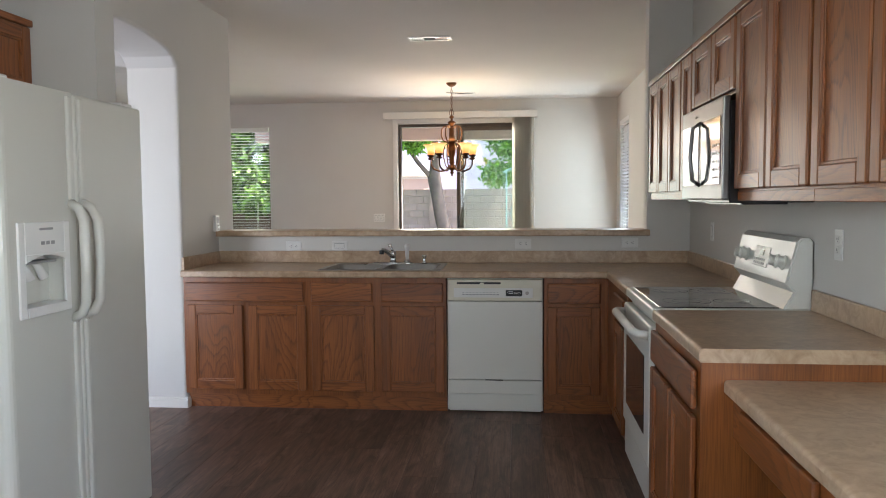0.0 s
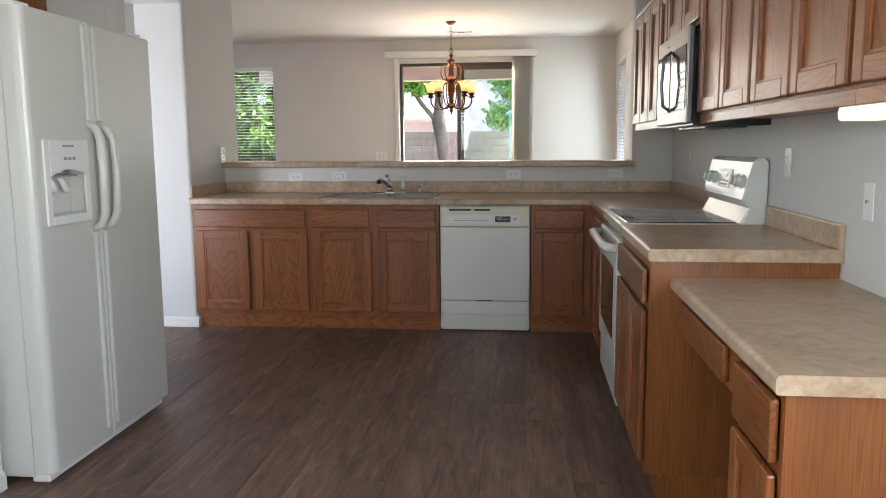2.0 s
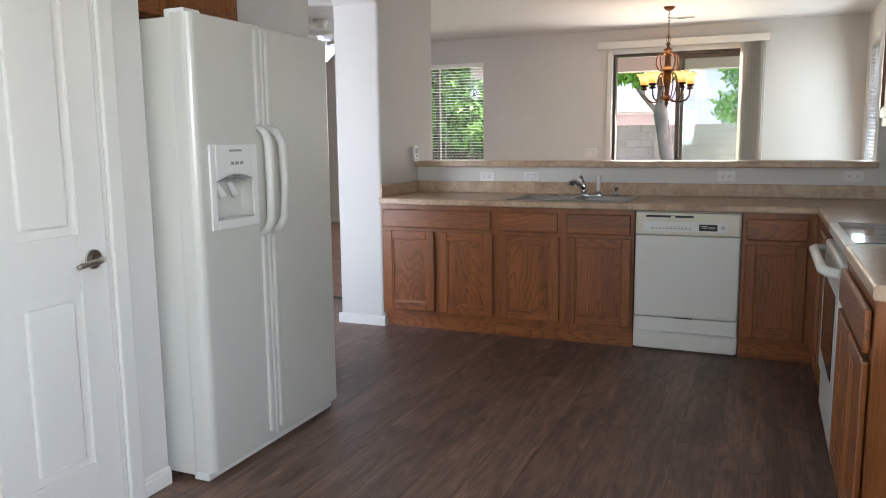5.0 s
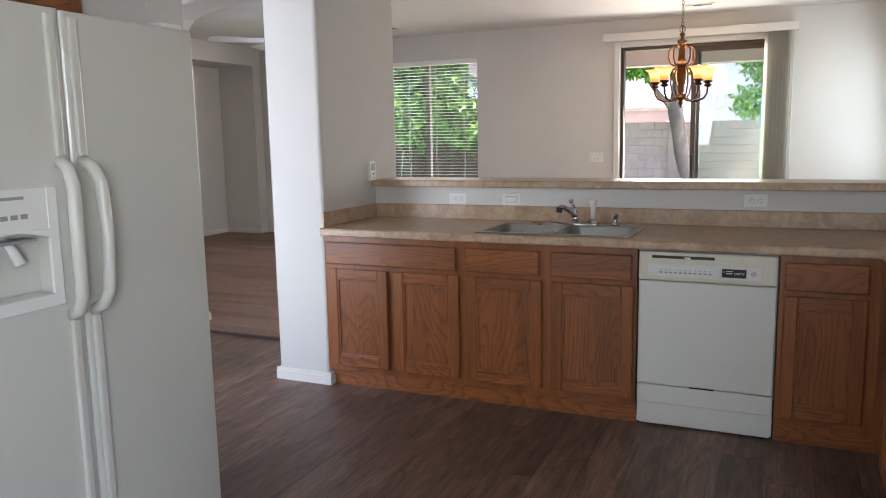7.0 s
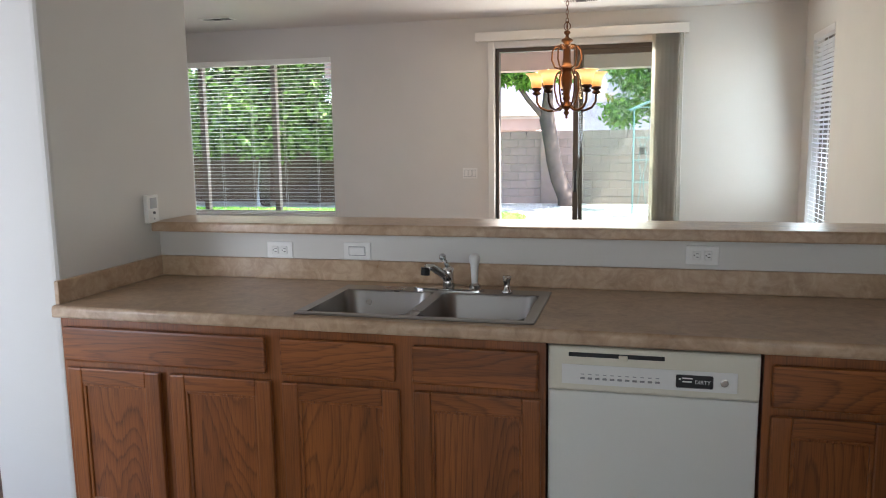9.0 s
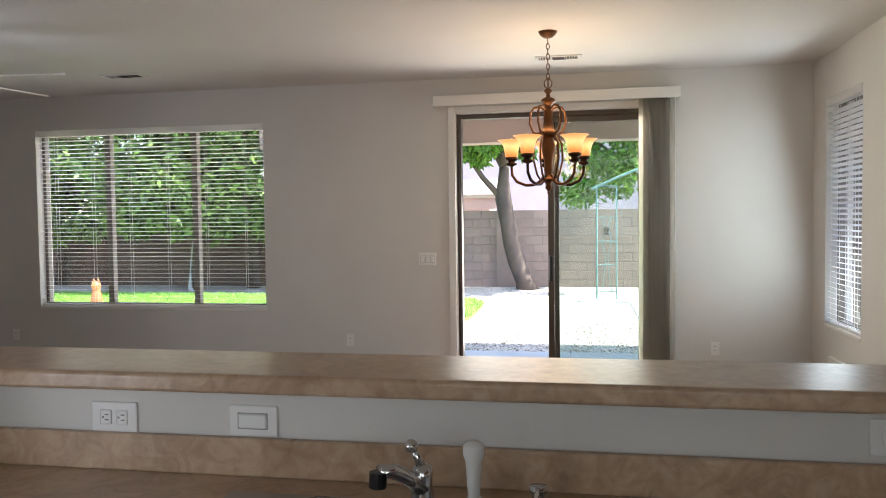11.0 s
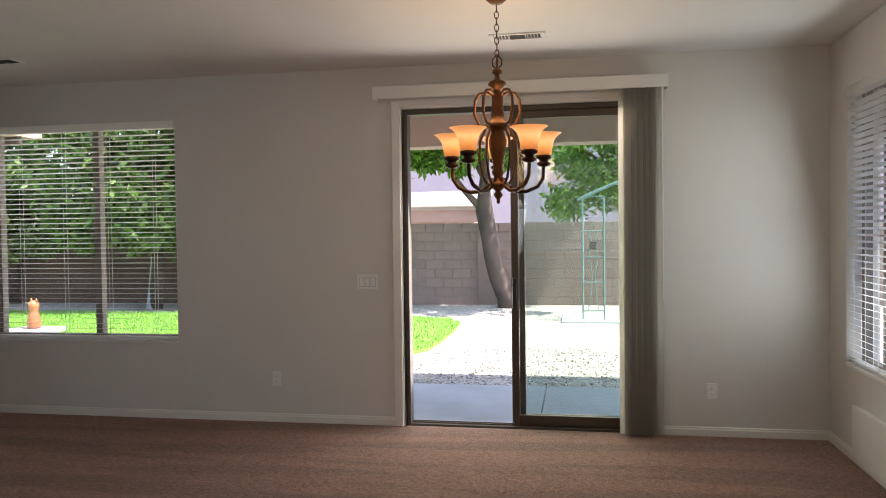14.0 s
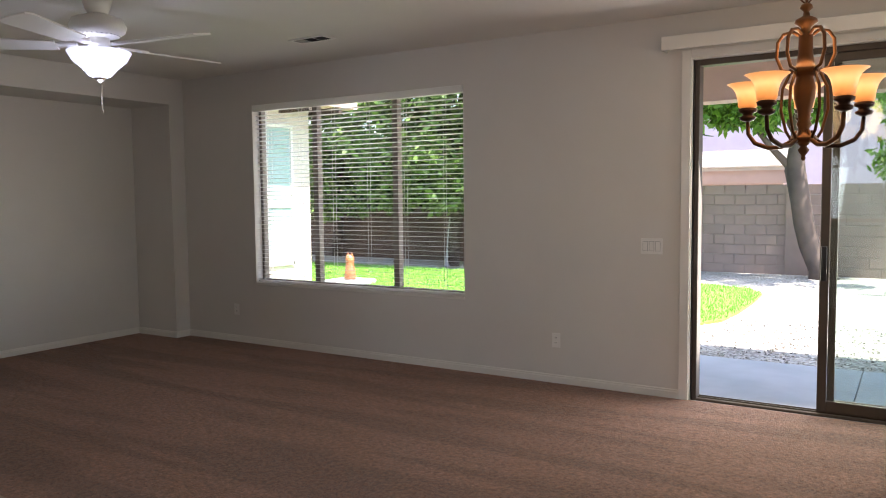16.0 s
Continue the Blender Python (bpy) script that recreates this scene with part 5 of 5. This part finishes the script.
part("finial", turned(bmesh.new(), [(0.004, 2.19), (0.018, 2.2), (0.032, 2.214), (0.03, 2.22)], (FXc, FYc, FZ)), NICKEL, fn, smooth=True)
bm = tube(bmesh.new(), (FXc + 0.01, FYc, 2.2 + FZ), (FXc + 0.01, FYc, 2.06 + FZ), 0.0025, n=6)
turned(bm, [(0.003, 2.04), (0.007, 2.05), (0.003, 2.065)], (FXc + 0.01, FYc, FZ), 8)
part("pull_chain", bm, NICKEL, fn)
for k in range(5):
    bm = bmesh.new()
    outl = [(0.2, -0.055), (0.63, -0.075), (0.67, -0.06), (0.68, 0.0), (0.67, 0.06), (0.63, 0.075), (0.2, 0.055)]
    prism(bm, outl, "z", -0.004, 0.004)
    bl = part("blade", bm, PLASTIC, fn)
    m = Matrix.Translation((FXc, FYc, 2.375 + FZ)) @ Matrix.Rotation(radians(80 + 72 * k), 4, "Z") @ Matrix.Rotation(radians(11), 4, "X")
    bl.matrix_basis = m
    part("blade_iron", B((0.1, -0.02, -0.004), (0.26, 0.02, 0.012), 0.003), PLASTIC, bl)
fn.location.z, fn.scale = CEIL - 0.42 * 1.22, (1.22, 1.22, 1.22)
lamp("fan_glow", "POINT", 0.8, (0.75, 0.8, 1.0), Matrix.Translation((FXc, FYc, 2.12)), (0.1, 1))

# ---- outdoors ----
G = -0.12
solid("ground", B((-120, FAR + 0.2, G - 0.3), (120, 160, G - 0.03)), EARTH, "pale desert earth", "ground", kind="structure")
pt = thing("patio", (-0.8, 12, G), "smooth concrete patio slab with saw-cut joints", "patio", kind="structure")
for x0, x1 in ((-4.0, -0.637), (-0.629, 4.0)):
    part("slab", B((x0, FAR + 0.2, G - 0.2), (x1, 12.92, G), 0.004), CONCRETE, pt)
solid("gravel_bed", B((-16, 12.925, G - 0.2), (14, 21.4, G - 0.012)), GRAVEL, "pale crushed stone over the yard", "gravel", kind="structure")
random.seed(5)


def pebbles(n, area, size, name, label):
    bm = bmesh.new()
    for i in range(n):
        x, y = random.uniform(area[0], area[1]), random.uniform(area[2], area[3])
        r = random.uniform(*size)
        m = Matrix.Translation((x, y, G - 0.012 + r * 0.2)) @ Euler((random.random() * 3, random.random() * 3, random.random() * 3)).to_matrix().to_4x4() @ Matrix.Diagonal((r * 1.3, r, r * 0.7, 1))
        bmesh.ops.create_icosphere(bm, subdivisions=1, radius=1, matrix=m)
    return solid(name, bm, GRAVEL, label, "gravel", kind="stuff")


def lawn_outline():
    out = [(-13.0, 19.3), (-13.0, 15.6)]
    for x, y in ((-9, 14.9), (-5, 14.2), (-3.2, 14.1), (-2.6, 14.5), (-2.3, 15.1), (-2.25, 15.9), (-2.25, 17.0), (-2.3, 18.0), (-2.6, 18.6), (-3.4, 18.9), (-5, 19.1)):
        out.append((x, y))
    return out


solid("lawn", prism(bmesh.new(), lawn_outline(), "z", G - 0.05, G + 0.02), LAWN, "bright green clipped lawn with a curved edge", "lawn", kind="structure")
rng = np.random.default_rng(3)


def fast_mesh(name, verts, faces, material):
    me = bpy.data.meshes.new(name)
    me.from_pydata(verts, [], faces)
    me.materials.append(material)
    return me


def grass(n):
    poly = lawn_outline()
    v, f = [], []
    while len(f) < n:
        x, y = rng.uniform(-12.9, -2.25), rng.uniform(14.1, 20)
        inside = False
        for (xa, ya), (xb, yb) in zip(poly, poly[1:] + poly[:1]):
            if (ya > y) != (yb > y) and x < (xb - xa) * (y - ya) / (yb - ya) + xa:
                inside = not inside
        if not inside:
            continue
        t, h, w = rng.uniform(0, 6.28), rng.uniform(0.03, 0.06), 0.006
        i = len(v)
        v += [(x - w * math.cos(t), y - w * math.sin(t), G + 0.018), (x + w * math.cos(t), y + w * math.sin(t), G + 0.018), (x + rng.normal(0, 0.015), y + rng.normal(0, 0.015), G + 0.02 + h)]
        f.append((i, i + 1, i + 2))
    return v, f


tagged(new("grass", fast_mesh("grass", *grass(40000), LAWN)), "short bright green grass blades", "grass", kind="stuff")

# patio roof and its beam
pr = thing("patio_roof", (-0.8, 12.3, 2.4), "stuccoed patio roof on a deep front beam", "patio roof", kind="structure")
part("roof_deck", B((-4.4, FAR + 0.2, 2.9), (5.0, 13.3, 3.05)), STUCCO_L, pr)
part("beam", B((-4.4, 12.75, 2.35), (5.0, 13.05, 2.9)), STUCCO, pr)
part("post", B((4.4, 12.75, G), (4.75, 13.05, 2.35), 0.02), STUCCO, pr)

# unseen overhang, added to block direct sun at the side window
solid("eave", B((RIGHT + 0.2, 5.0, 2.62), (RIGHT + 1.35, FAR + 0.2, 2.76)), STUCCO, "unseen stucco overhang added to keep sun off the side window", "eave", kind="structure")
# wing of the house beyond the large window
wg = thing("house_wing", (-13, 13.5, G), "pale stucco wing of the house with a window", "house", kind="structure")
WX = -9.95
part("wall", B((-17, FAR + 0.2, G), (WX, 16.08, 3.1)), STUCCO_L, wg)
wv = part("window", B((WX - 0.02, 14.2, 0.3), (WX + 0.012, 15.55, 2.75)), GREENPANE, wg, "dull green pane with reflected sky put into its colour")
for z in (0.26, 1.30, 2.72):
    part("window_bar", B((WX - 0.02, 14.15, z), (WX + 0.04, 15.6, z + 0.07), 0.004), TRIM, wv)
for y in (14.13, 15.55):
    part("window_bar", B((WX - 0.02, y, 0.26), (WX + 0.04, y + 0.06, 2.79), 0.004), TRIM, wv)
part("eave", B((-17.3, FAR + 0.2, 3.1), (WX + 0.75, 16.6, 3.26)), STUCCO, wg)
for k in range(7):
    part("rafter_tail", B((WX, 11.3 + 0.8 * k, 2.98), (WX + 0.72, 11.38 + 0.8 * k, 3.1), 0.004), BARK, wg)

# block wall round the yard
FY = 21.45
fe = thing("block_wall", (-2, FY, G), "tan concrete block garden wall", "garden wall", kind="structure")
BH, BL, TOPZ = 0.2, 0.4, 1.56
part("mortar_core", B((-6.8, FY + 0.012, G - 0.1), (12, FY + 0.14, TOPZ - 0.005)), MORTAR, fe)
# This run is coloured darker to stand for shade under the trees.
part("far_run", B((-24, FY + 0.004, G - 0.1), (-6.8, FY + 0.15, TOPZ - 0.1)), SHADEDWALL, fe, "run of the wall coloured dark brown for the trees' shade")
part("pilaster", B((-2.45, FY - 0.03, G - 0.1), (-2.05, FY + 0.16, TOPZ + 0.01), 0.006), BLOCK, fe)
bme = mesh_of(B((0.006, 0, 0.006), (BL - 0.006, 0.15, BH - 0.006), 0.006), "block", BLOCK)
row = 0
z = G - 0.04
while z < TOPZ - 0.1:
    x = -6.8 - (BL / 2 if row % 2 else 0)
    while x < 4.4:
        o = new("block", bme)
        o.parent, o.matrix_parent_inverse = fe, Matrix.Translation(-fe.location)
        o.location = (x, FY + random.uniform(-0.003, 0.003), z)
        x += BL
    z += BH
    row += 1

# neighbour's house beyond the wall
nh = thing("neighbour_house", (-6, 30, G), "salmon stucco house with a pale tile roof behind the wall", "house", kind="structure")
part("wall", B((-14, 27.2, G), (-3.3, 29.0, 2.05)), STUCCO, nh)
part("fascia", B((-14.2, 26.6, 1.72), (-2.98, 26.75, 2.08)), STUCCO, nh, "salmon fascia")
bm = bmesh.new()
prism(bm, [(26.55, 2.06), (29.0, 2.62), (29.0, 2.72), (26.55, 2.16)], "x", -14.3, -2.95)
part("roof", bm, ROOFT, nh)
for k in range(9):
    zz = 2.175 + 0.229 * (0.28 * k)
    part("tile_course", B((-14.3, 26.5 + 0.28 * k, zz - 0.03), (-2.93, 26.7 + 0.28 * k, zz + 0.02), 0.01), ROOFT, nh)
nh2 = thing("neighbour_house", (4, 36, G), "tall lavender-grey stucco house in the distance", "house", kind="structure")
LAV = painted("lavender_stucco", (0.42, 0.36, 0.40), 0.9, 20, 0.5, 0.06)
part("wall", B((-9, 36, G), (14, 46, 6.6)), LAV, nh2)
bm = bmesh.new()
prism(bm, [(35.4, 6.5), (41, 8.6), (46.6, 6.5), (46.6, 6.65), (41, 8.8), (35.4, 6.65)], "x", -9.6, 14.6)
part("roof", bm, ROOFT, nh2)


# trees


def leaves(name, clumps, n, size, material, seed):
    """Many small pointed leaves scattered through the clumps."""
    r = np.random.default_rng(seed)

    def unit(v):
        return v / np.linalg.norm(v, axis=1, keepdims=True)
    c = np.array(clumps)[r.integers(len(clumps), size=n)]
    p = c[:, :3] + unit(r.normal(size=(n, 3))) * r.uniform(0.35, 1.0, (n, 1)) ** 0.5 * c[:, 3:]
    a = unit(r.normal(size=(n, 3)) + np.array((0, 0, -0.5)))
    b = unit(np.cross(a, r.normal(size=(n, 3))))
    s = size * r.uniform(0.6, 1.3, (n, 1))
    v = np.stack([p, p + a * s * 0.5 + b * s * 0.19, p + a * s, p + a * s * 0.5 - b * s * 0.19], 1).reshape(-1, 3)
    return fast_mesh(name, v.tolist(), np.arange(4 * n).reshape(-1, 4).tolist(), material)


def tree(at, label, trunk_pts, radii, limbs, clumps, n, size, material, seed):
    t = thing("tree", at, label, "tree")
    part("trunk", sweep(bmesh.new(), trunk_pts, radii, 12), BARK, t, smooth=True)
    for pts_, rr in limbs:
        part("limb", sweep(bmesh.new(), pts_, rr, 8), BARK, t, smooth=True)
    me = leaves("crown", clumps, n, size, material, seed)
    o = new("crown", me)
    o.parent, o.matrix_parent_inverse = t, Matrix.Translation(-Vector(at))
    return t


def clump_cloud(seed, centre, spread, k, r):
    q = np.random.default_rng(seed)
    out = []
    for i in range(k):
        p = np.array(centre) + q.uniform(-1, 1, 3) * np.array(spread)
        s = q.uniform(*r)
        out.append((*p, s, s, s * 0.75))
    return out


# leaning tree in front of the wall
TX, TY = -1.86, 20.9
tree((TX, TY, G), "leaning grey-barked shade tree with fresh green leaves",
     [(TX + 0.16, TY, G - 0.1), (TX + 0.09, TY, 0.06), (TX - 0.1, TY, 0.5), (TX - 0.2, TY, 0.9), (TX - 0.27, TY, 1.35), (TX - 0.37, TY, 1.9), (TX - 0.36, TY, 2.3), (TX - 0.34, TY, 2.7)], [0.29, 0.2, 0.185, 0.18, 0.175, 0.185, 0.13, 0.1],
     [([(TX - 0.37, TY, 1.85), (TX - 0.8, TY - 0.1, 2.35), (TX - 1.1, TY - 0.2, 2.8), (TX - 1.7, TY - 0.3, 3.3), (TX - 2.3, TY - 0.5, 3.7)], [0.08, 0.06, 0.05, 0.04, 0.02]),
      ([(TX - 0.36, TY, 2.6), (TX - 0.3, TY - 0.2, 3.2), (TX + 0.3, TY - 0.4, 3.8), (TX + 1.2, TY - 0.5, 4.3)], [0.1, 0.08, 0.06, 0.02]),
      ([(TX - 0.36, TY, 2.6), (TX - 0.8, TY + 0.3, 3.4), (TX - 0.7, TY + 0.5, 4.4)], [0.09, 0.06, 0.02])],
     clump_cloud(1, (TX - 0.3, TY - 0.6, 4.3), (3.0, 1.4, 1.0), 46, (0.35, 0.8)) + clump_cloud(2, (TX - 1.1, TY - 0.6, 3.0), (1.3, 0.6, 0.3), 12, (0.2, 0.4)), 15000, 0.2, LEAF, 11)
# bright tree beyond the wall
tree((1.2, 24.5, G), "broad bright green tree behind the garden wall",
     [(1.2, 24.5, G), (1.25, 24.5, 1.2), (1.2, 24.5, 2.2)], [0.2, 0.16, 0.12],
     [([(1.2, 24.5, 2.2), (0.4, 24.2, 3.0), (-0.4, 24, 3.6)], [0.09, 0.06, 0.02]), ([(1.2, 24.5, 2.2), (2.0, 24.6, 3.2), (2.8, 24.5, 4.0)], [0.09, 0.06, 0.02])],
     clump_cloud(4, (1.2, 24.3, 3.6), (2.0, 1.2, 1.7), 46, (0.3, 0.75)), 14000, 0.2, LEAF, 12)
# dense dark trees along the wall, seen by the large window
for k, (x, y, s) in enumerate(((-6.0, 21.0, 1.0), (-8.2, 20.8, 1.0), (-9.27, 20.1, 1.05), (-13.6, 21.2, 1.15), (-16.8, 21.4, 1.2))):
    tree((x, y, G), "dense dark green tree along the garden wall",
         [(x, y, G), (x + 0.1, y, 1.0), (x - 0.05, y, 2.0), (x, y, 3.2)], [0.16, 0.13, 0.11, 0.06],
         [([(x, y, 1.6), (x - 0.6, y - 0.3, 2.3), (x - 1.2, y - 0.5, 2.9)], [0.07, 0.05, 0.02]), ([(x, y, 1.8), (x + 0.7, y - 0.2, 2.6), (x + 1.3, y - 0.3, 3.2)], [0.07, 0.05, 0.02])],
         clump_cloud(20 + k, (x, y - 0.2, 3.6 * s), (1.8, 1.0, 2.2), 70, (0.4, 0.9)) + clump_cloud(40 + k, (x, y - 0.5, 1.75), (1.5, 0.4, 0.5), 18, (0.25, 0.5)), 18000, 0.25, LEAF_D, 30 + k)
bm = sweep(bmesh.new(), [(-9.3, 20.1, G), (-9.29, 20.1, 0.3), (-9.26, 20.1, 1.0)], [0.17, 0.12, 0.08], 10)
solid("painted_trunk", bm, CONCRETE, "whitewashed lower trunk against the garden wall", "tree trunk")

# iron arbour
ab = thing("garden_arbour", (-0.1, 18.6, G), "verdigris iron garden arbour with a scrolled panel", "arbour")
for x in (-0.36, 0.005):
    part("post", sweep(bmesh.new(), [(x, 18.3, G - 0.02), (x, 18.3, 2.05)], 0.016, 8), VERDIGRIS, ab)
for x in (1.1, 1.45):
    part("post", sweep(bmesh.new(), [(x, 18.3, G - 0.02), (x, 18.3, 2.05)], 0.016, 8), VERDIGRIS, ab)
for zz in (0.05, 0.55, 1.0, 1.45, 2.05):
    part("crossbar", tube(bmesh.new(), (-0.36, 18.3, zz), (0.005, 18.3, zz), 0.01, n=8), VERDIGRIS, ab)
for x0, s in ((-0.27, 1), (-0.085, -1)):
    part("scroll", sweep(bmesh.new(), [(x0, 18.3, 0.06), (x0 + s * 0.05, 18.3, 0.35), (x0 + s * 0.07, 18.3, 0.7), (x0 + s * 0.01, 18.3, 1.0), (x0 + s * 0.06, 18.3, 1.3), (x0, 18.3, 1.45)], 0.008, 6), VERDIGRIS, ab)
for y in (18.3, 18.9):
    part("rafter", sweep(bmesh.new(), [(-0.45, y, 2.0), (0.0, y, 2.2), (0.55, y, 2.42), (1.1, y, 2.2), (1.55, y, 2.0)], 0.018, 8), VERDIGRIS, ab)
for x in (-0.36, 0.1, 0.55, 1.0, 1.45):
    zz = 2.42 - abs(x - 0.55) * 0.42
    part("slat", tube(bmesh.new(), (x, 18.25, zz), (x, 18.95, zz), 0.01, n=6), VERDIGRIS, ab)
part("medallion", B((-0.24, 18.285, 1.12), (-0.12, 18.315, 1.27), 0.02, 2), BRONZE, ab, "dark metal medallion")
ab.location += Vector((0.135, 0.33, 0))
solid("paving_slab", B((-0.6, 18.3, G - 0.05), (1.9, 19.6, G + 0.02), 0.01), CONCRETE, "pale concrete pad under the arbour", "paving", kind="structure")
solid("paving_slab", B((0.36, 12.94, G - 0.05), (1.4, 18.28, G + 0.015), 0.01), CONCRETE, "pale concrete path across the gravel", "paving", kind="structure")

# small figure by the lawn
SC = 0.72
bm = turned(bmesh.new(), [(0.13 * SC, 0), (0.15 * SC, 0.05 * SC), (0.14 * SC, 0.2 * SC), (0.11 * SC, 0.34 * SC), (0.09 * SC, 0.40 * SC), (0.11 * SC, 0.46 * SC), (0.115 * SC, 0.53 * SC), (0.09 * SC, 0.60 * SC), (0.03 * SC, 0.63 * SC)], (-9.0, 16.05, G + 0.1), 16)
for s in (-1, 1):
    bmesh.ops.create_cone(bm, cap_ends=True, segments=6, radius1=0.03, radius2=0.003, depth=0.07, matrix=Matrix.Translation((-9.0 + s * 0.046, 16.05, G + 0.1 + 0.645 * SC)))
solid("garden_statue", bm, TERRA, "orange glazed garden figure on a low stone", "statue", smooth=True)
solid("garden_stone", B((-9.4, 15.65, G - 0.03), (-8.65, 16.4, G + 0.102), 0.04, 2), CONCRETE, "pale flat stone under the figure", "stone")
pebbles(2600, (-3.5, 2.2, 12.95, 15.5), (0.007, 0.016), "loose_gravel", "loose pale crushed stones")

# ---- floor planks ----
fl = thing("floor", (-1.2, 2.0, -0.006), "dark brown wood-look vinyl plank floor", "floor", kind="structure")
PW, PL = 0.178, 1.22
pme = {}


def plank(x0, x1, y0, y1):
    key = (round(x1 - x0, 3), round(y1 - y0, 3))
    if key not in pme:
        pme[key] = mesh_of(B((0.0004, 0.0004, 0), (key[0] - 0.0004, key[1] - 0.0004, 0.0062), 0.0008), "plank", PLANK)
    o = new("plank", pme[key])
    o.parent, o.matrix_parent_inverse = fl, Matrix.Translation(-fl.location)
    o.location = (x0, y0, -0.0062)


random.seed(8)
x = -4.6
i = 0
while x < KR:
    x1 = min(x + PW, KR)
    ya = -1.68 if x > -2.0 else 3.02
    yb = CY if x1 < -2.4 else 5.46
    y = ya - random.choice((0.0, 0.3, 0.6, 0.9)) - 0.05 * (i % 3)
    while y < yb:
        a, b = max(y, ya), min(y + PL, yb)
        if b - a > 0.03:
            plank(x, x1, a, b)
        y += PL
    x += PW
    i += 1
solid("threshold_strip", B((-4.6, CY - 0.02, 0.0), (-2.485, CY + 0.012, 0.018), 0.004), BRONZE, "dark strip between vinyl and carpet", "threshold", kind="structure")
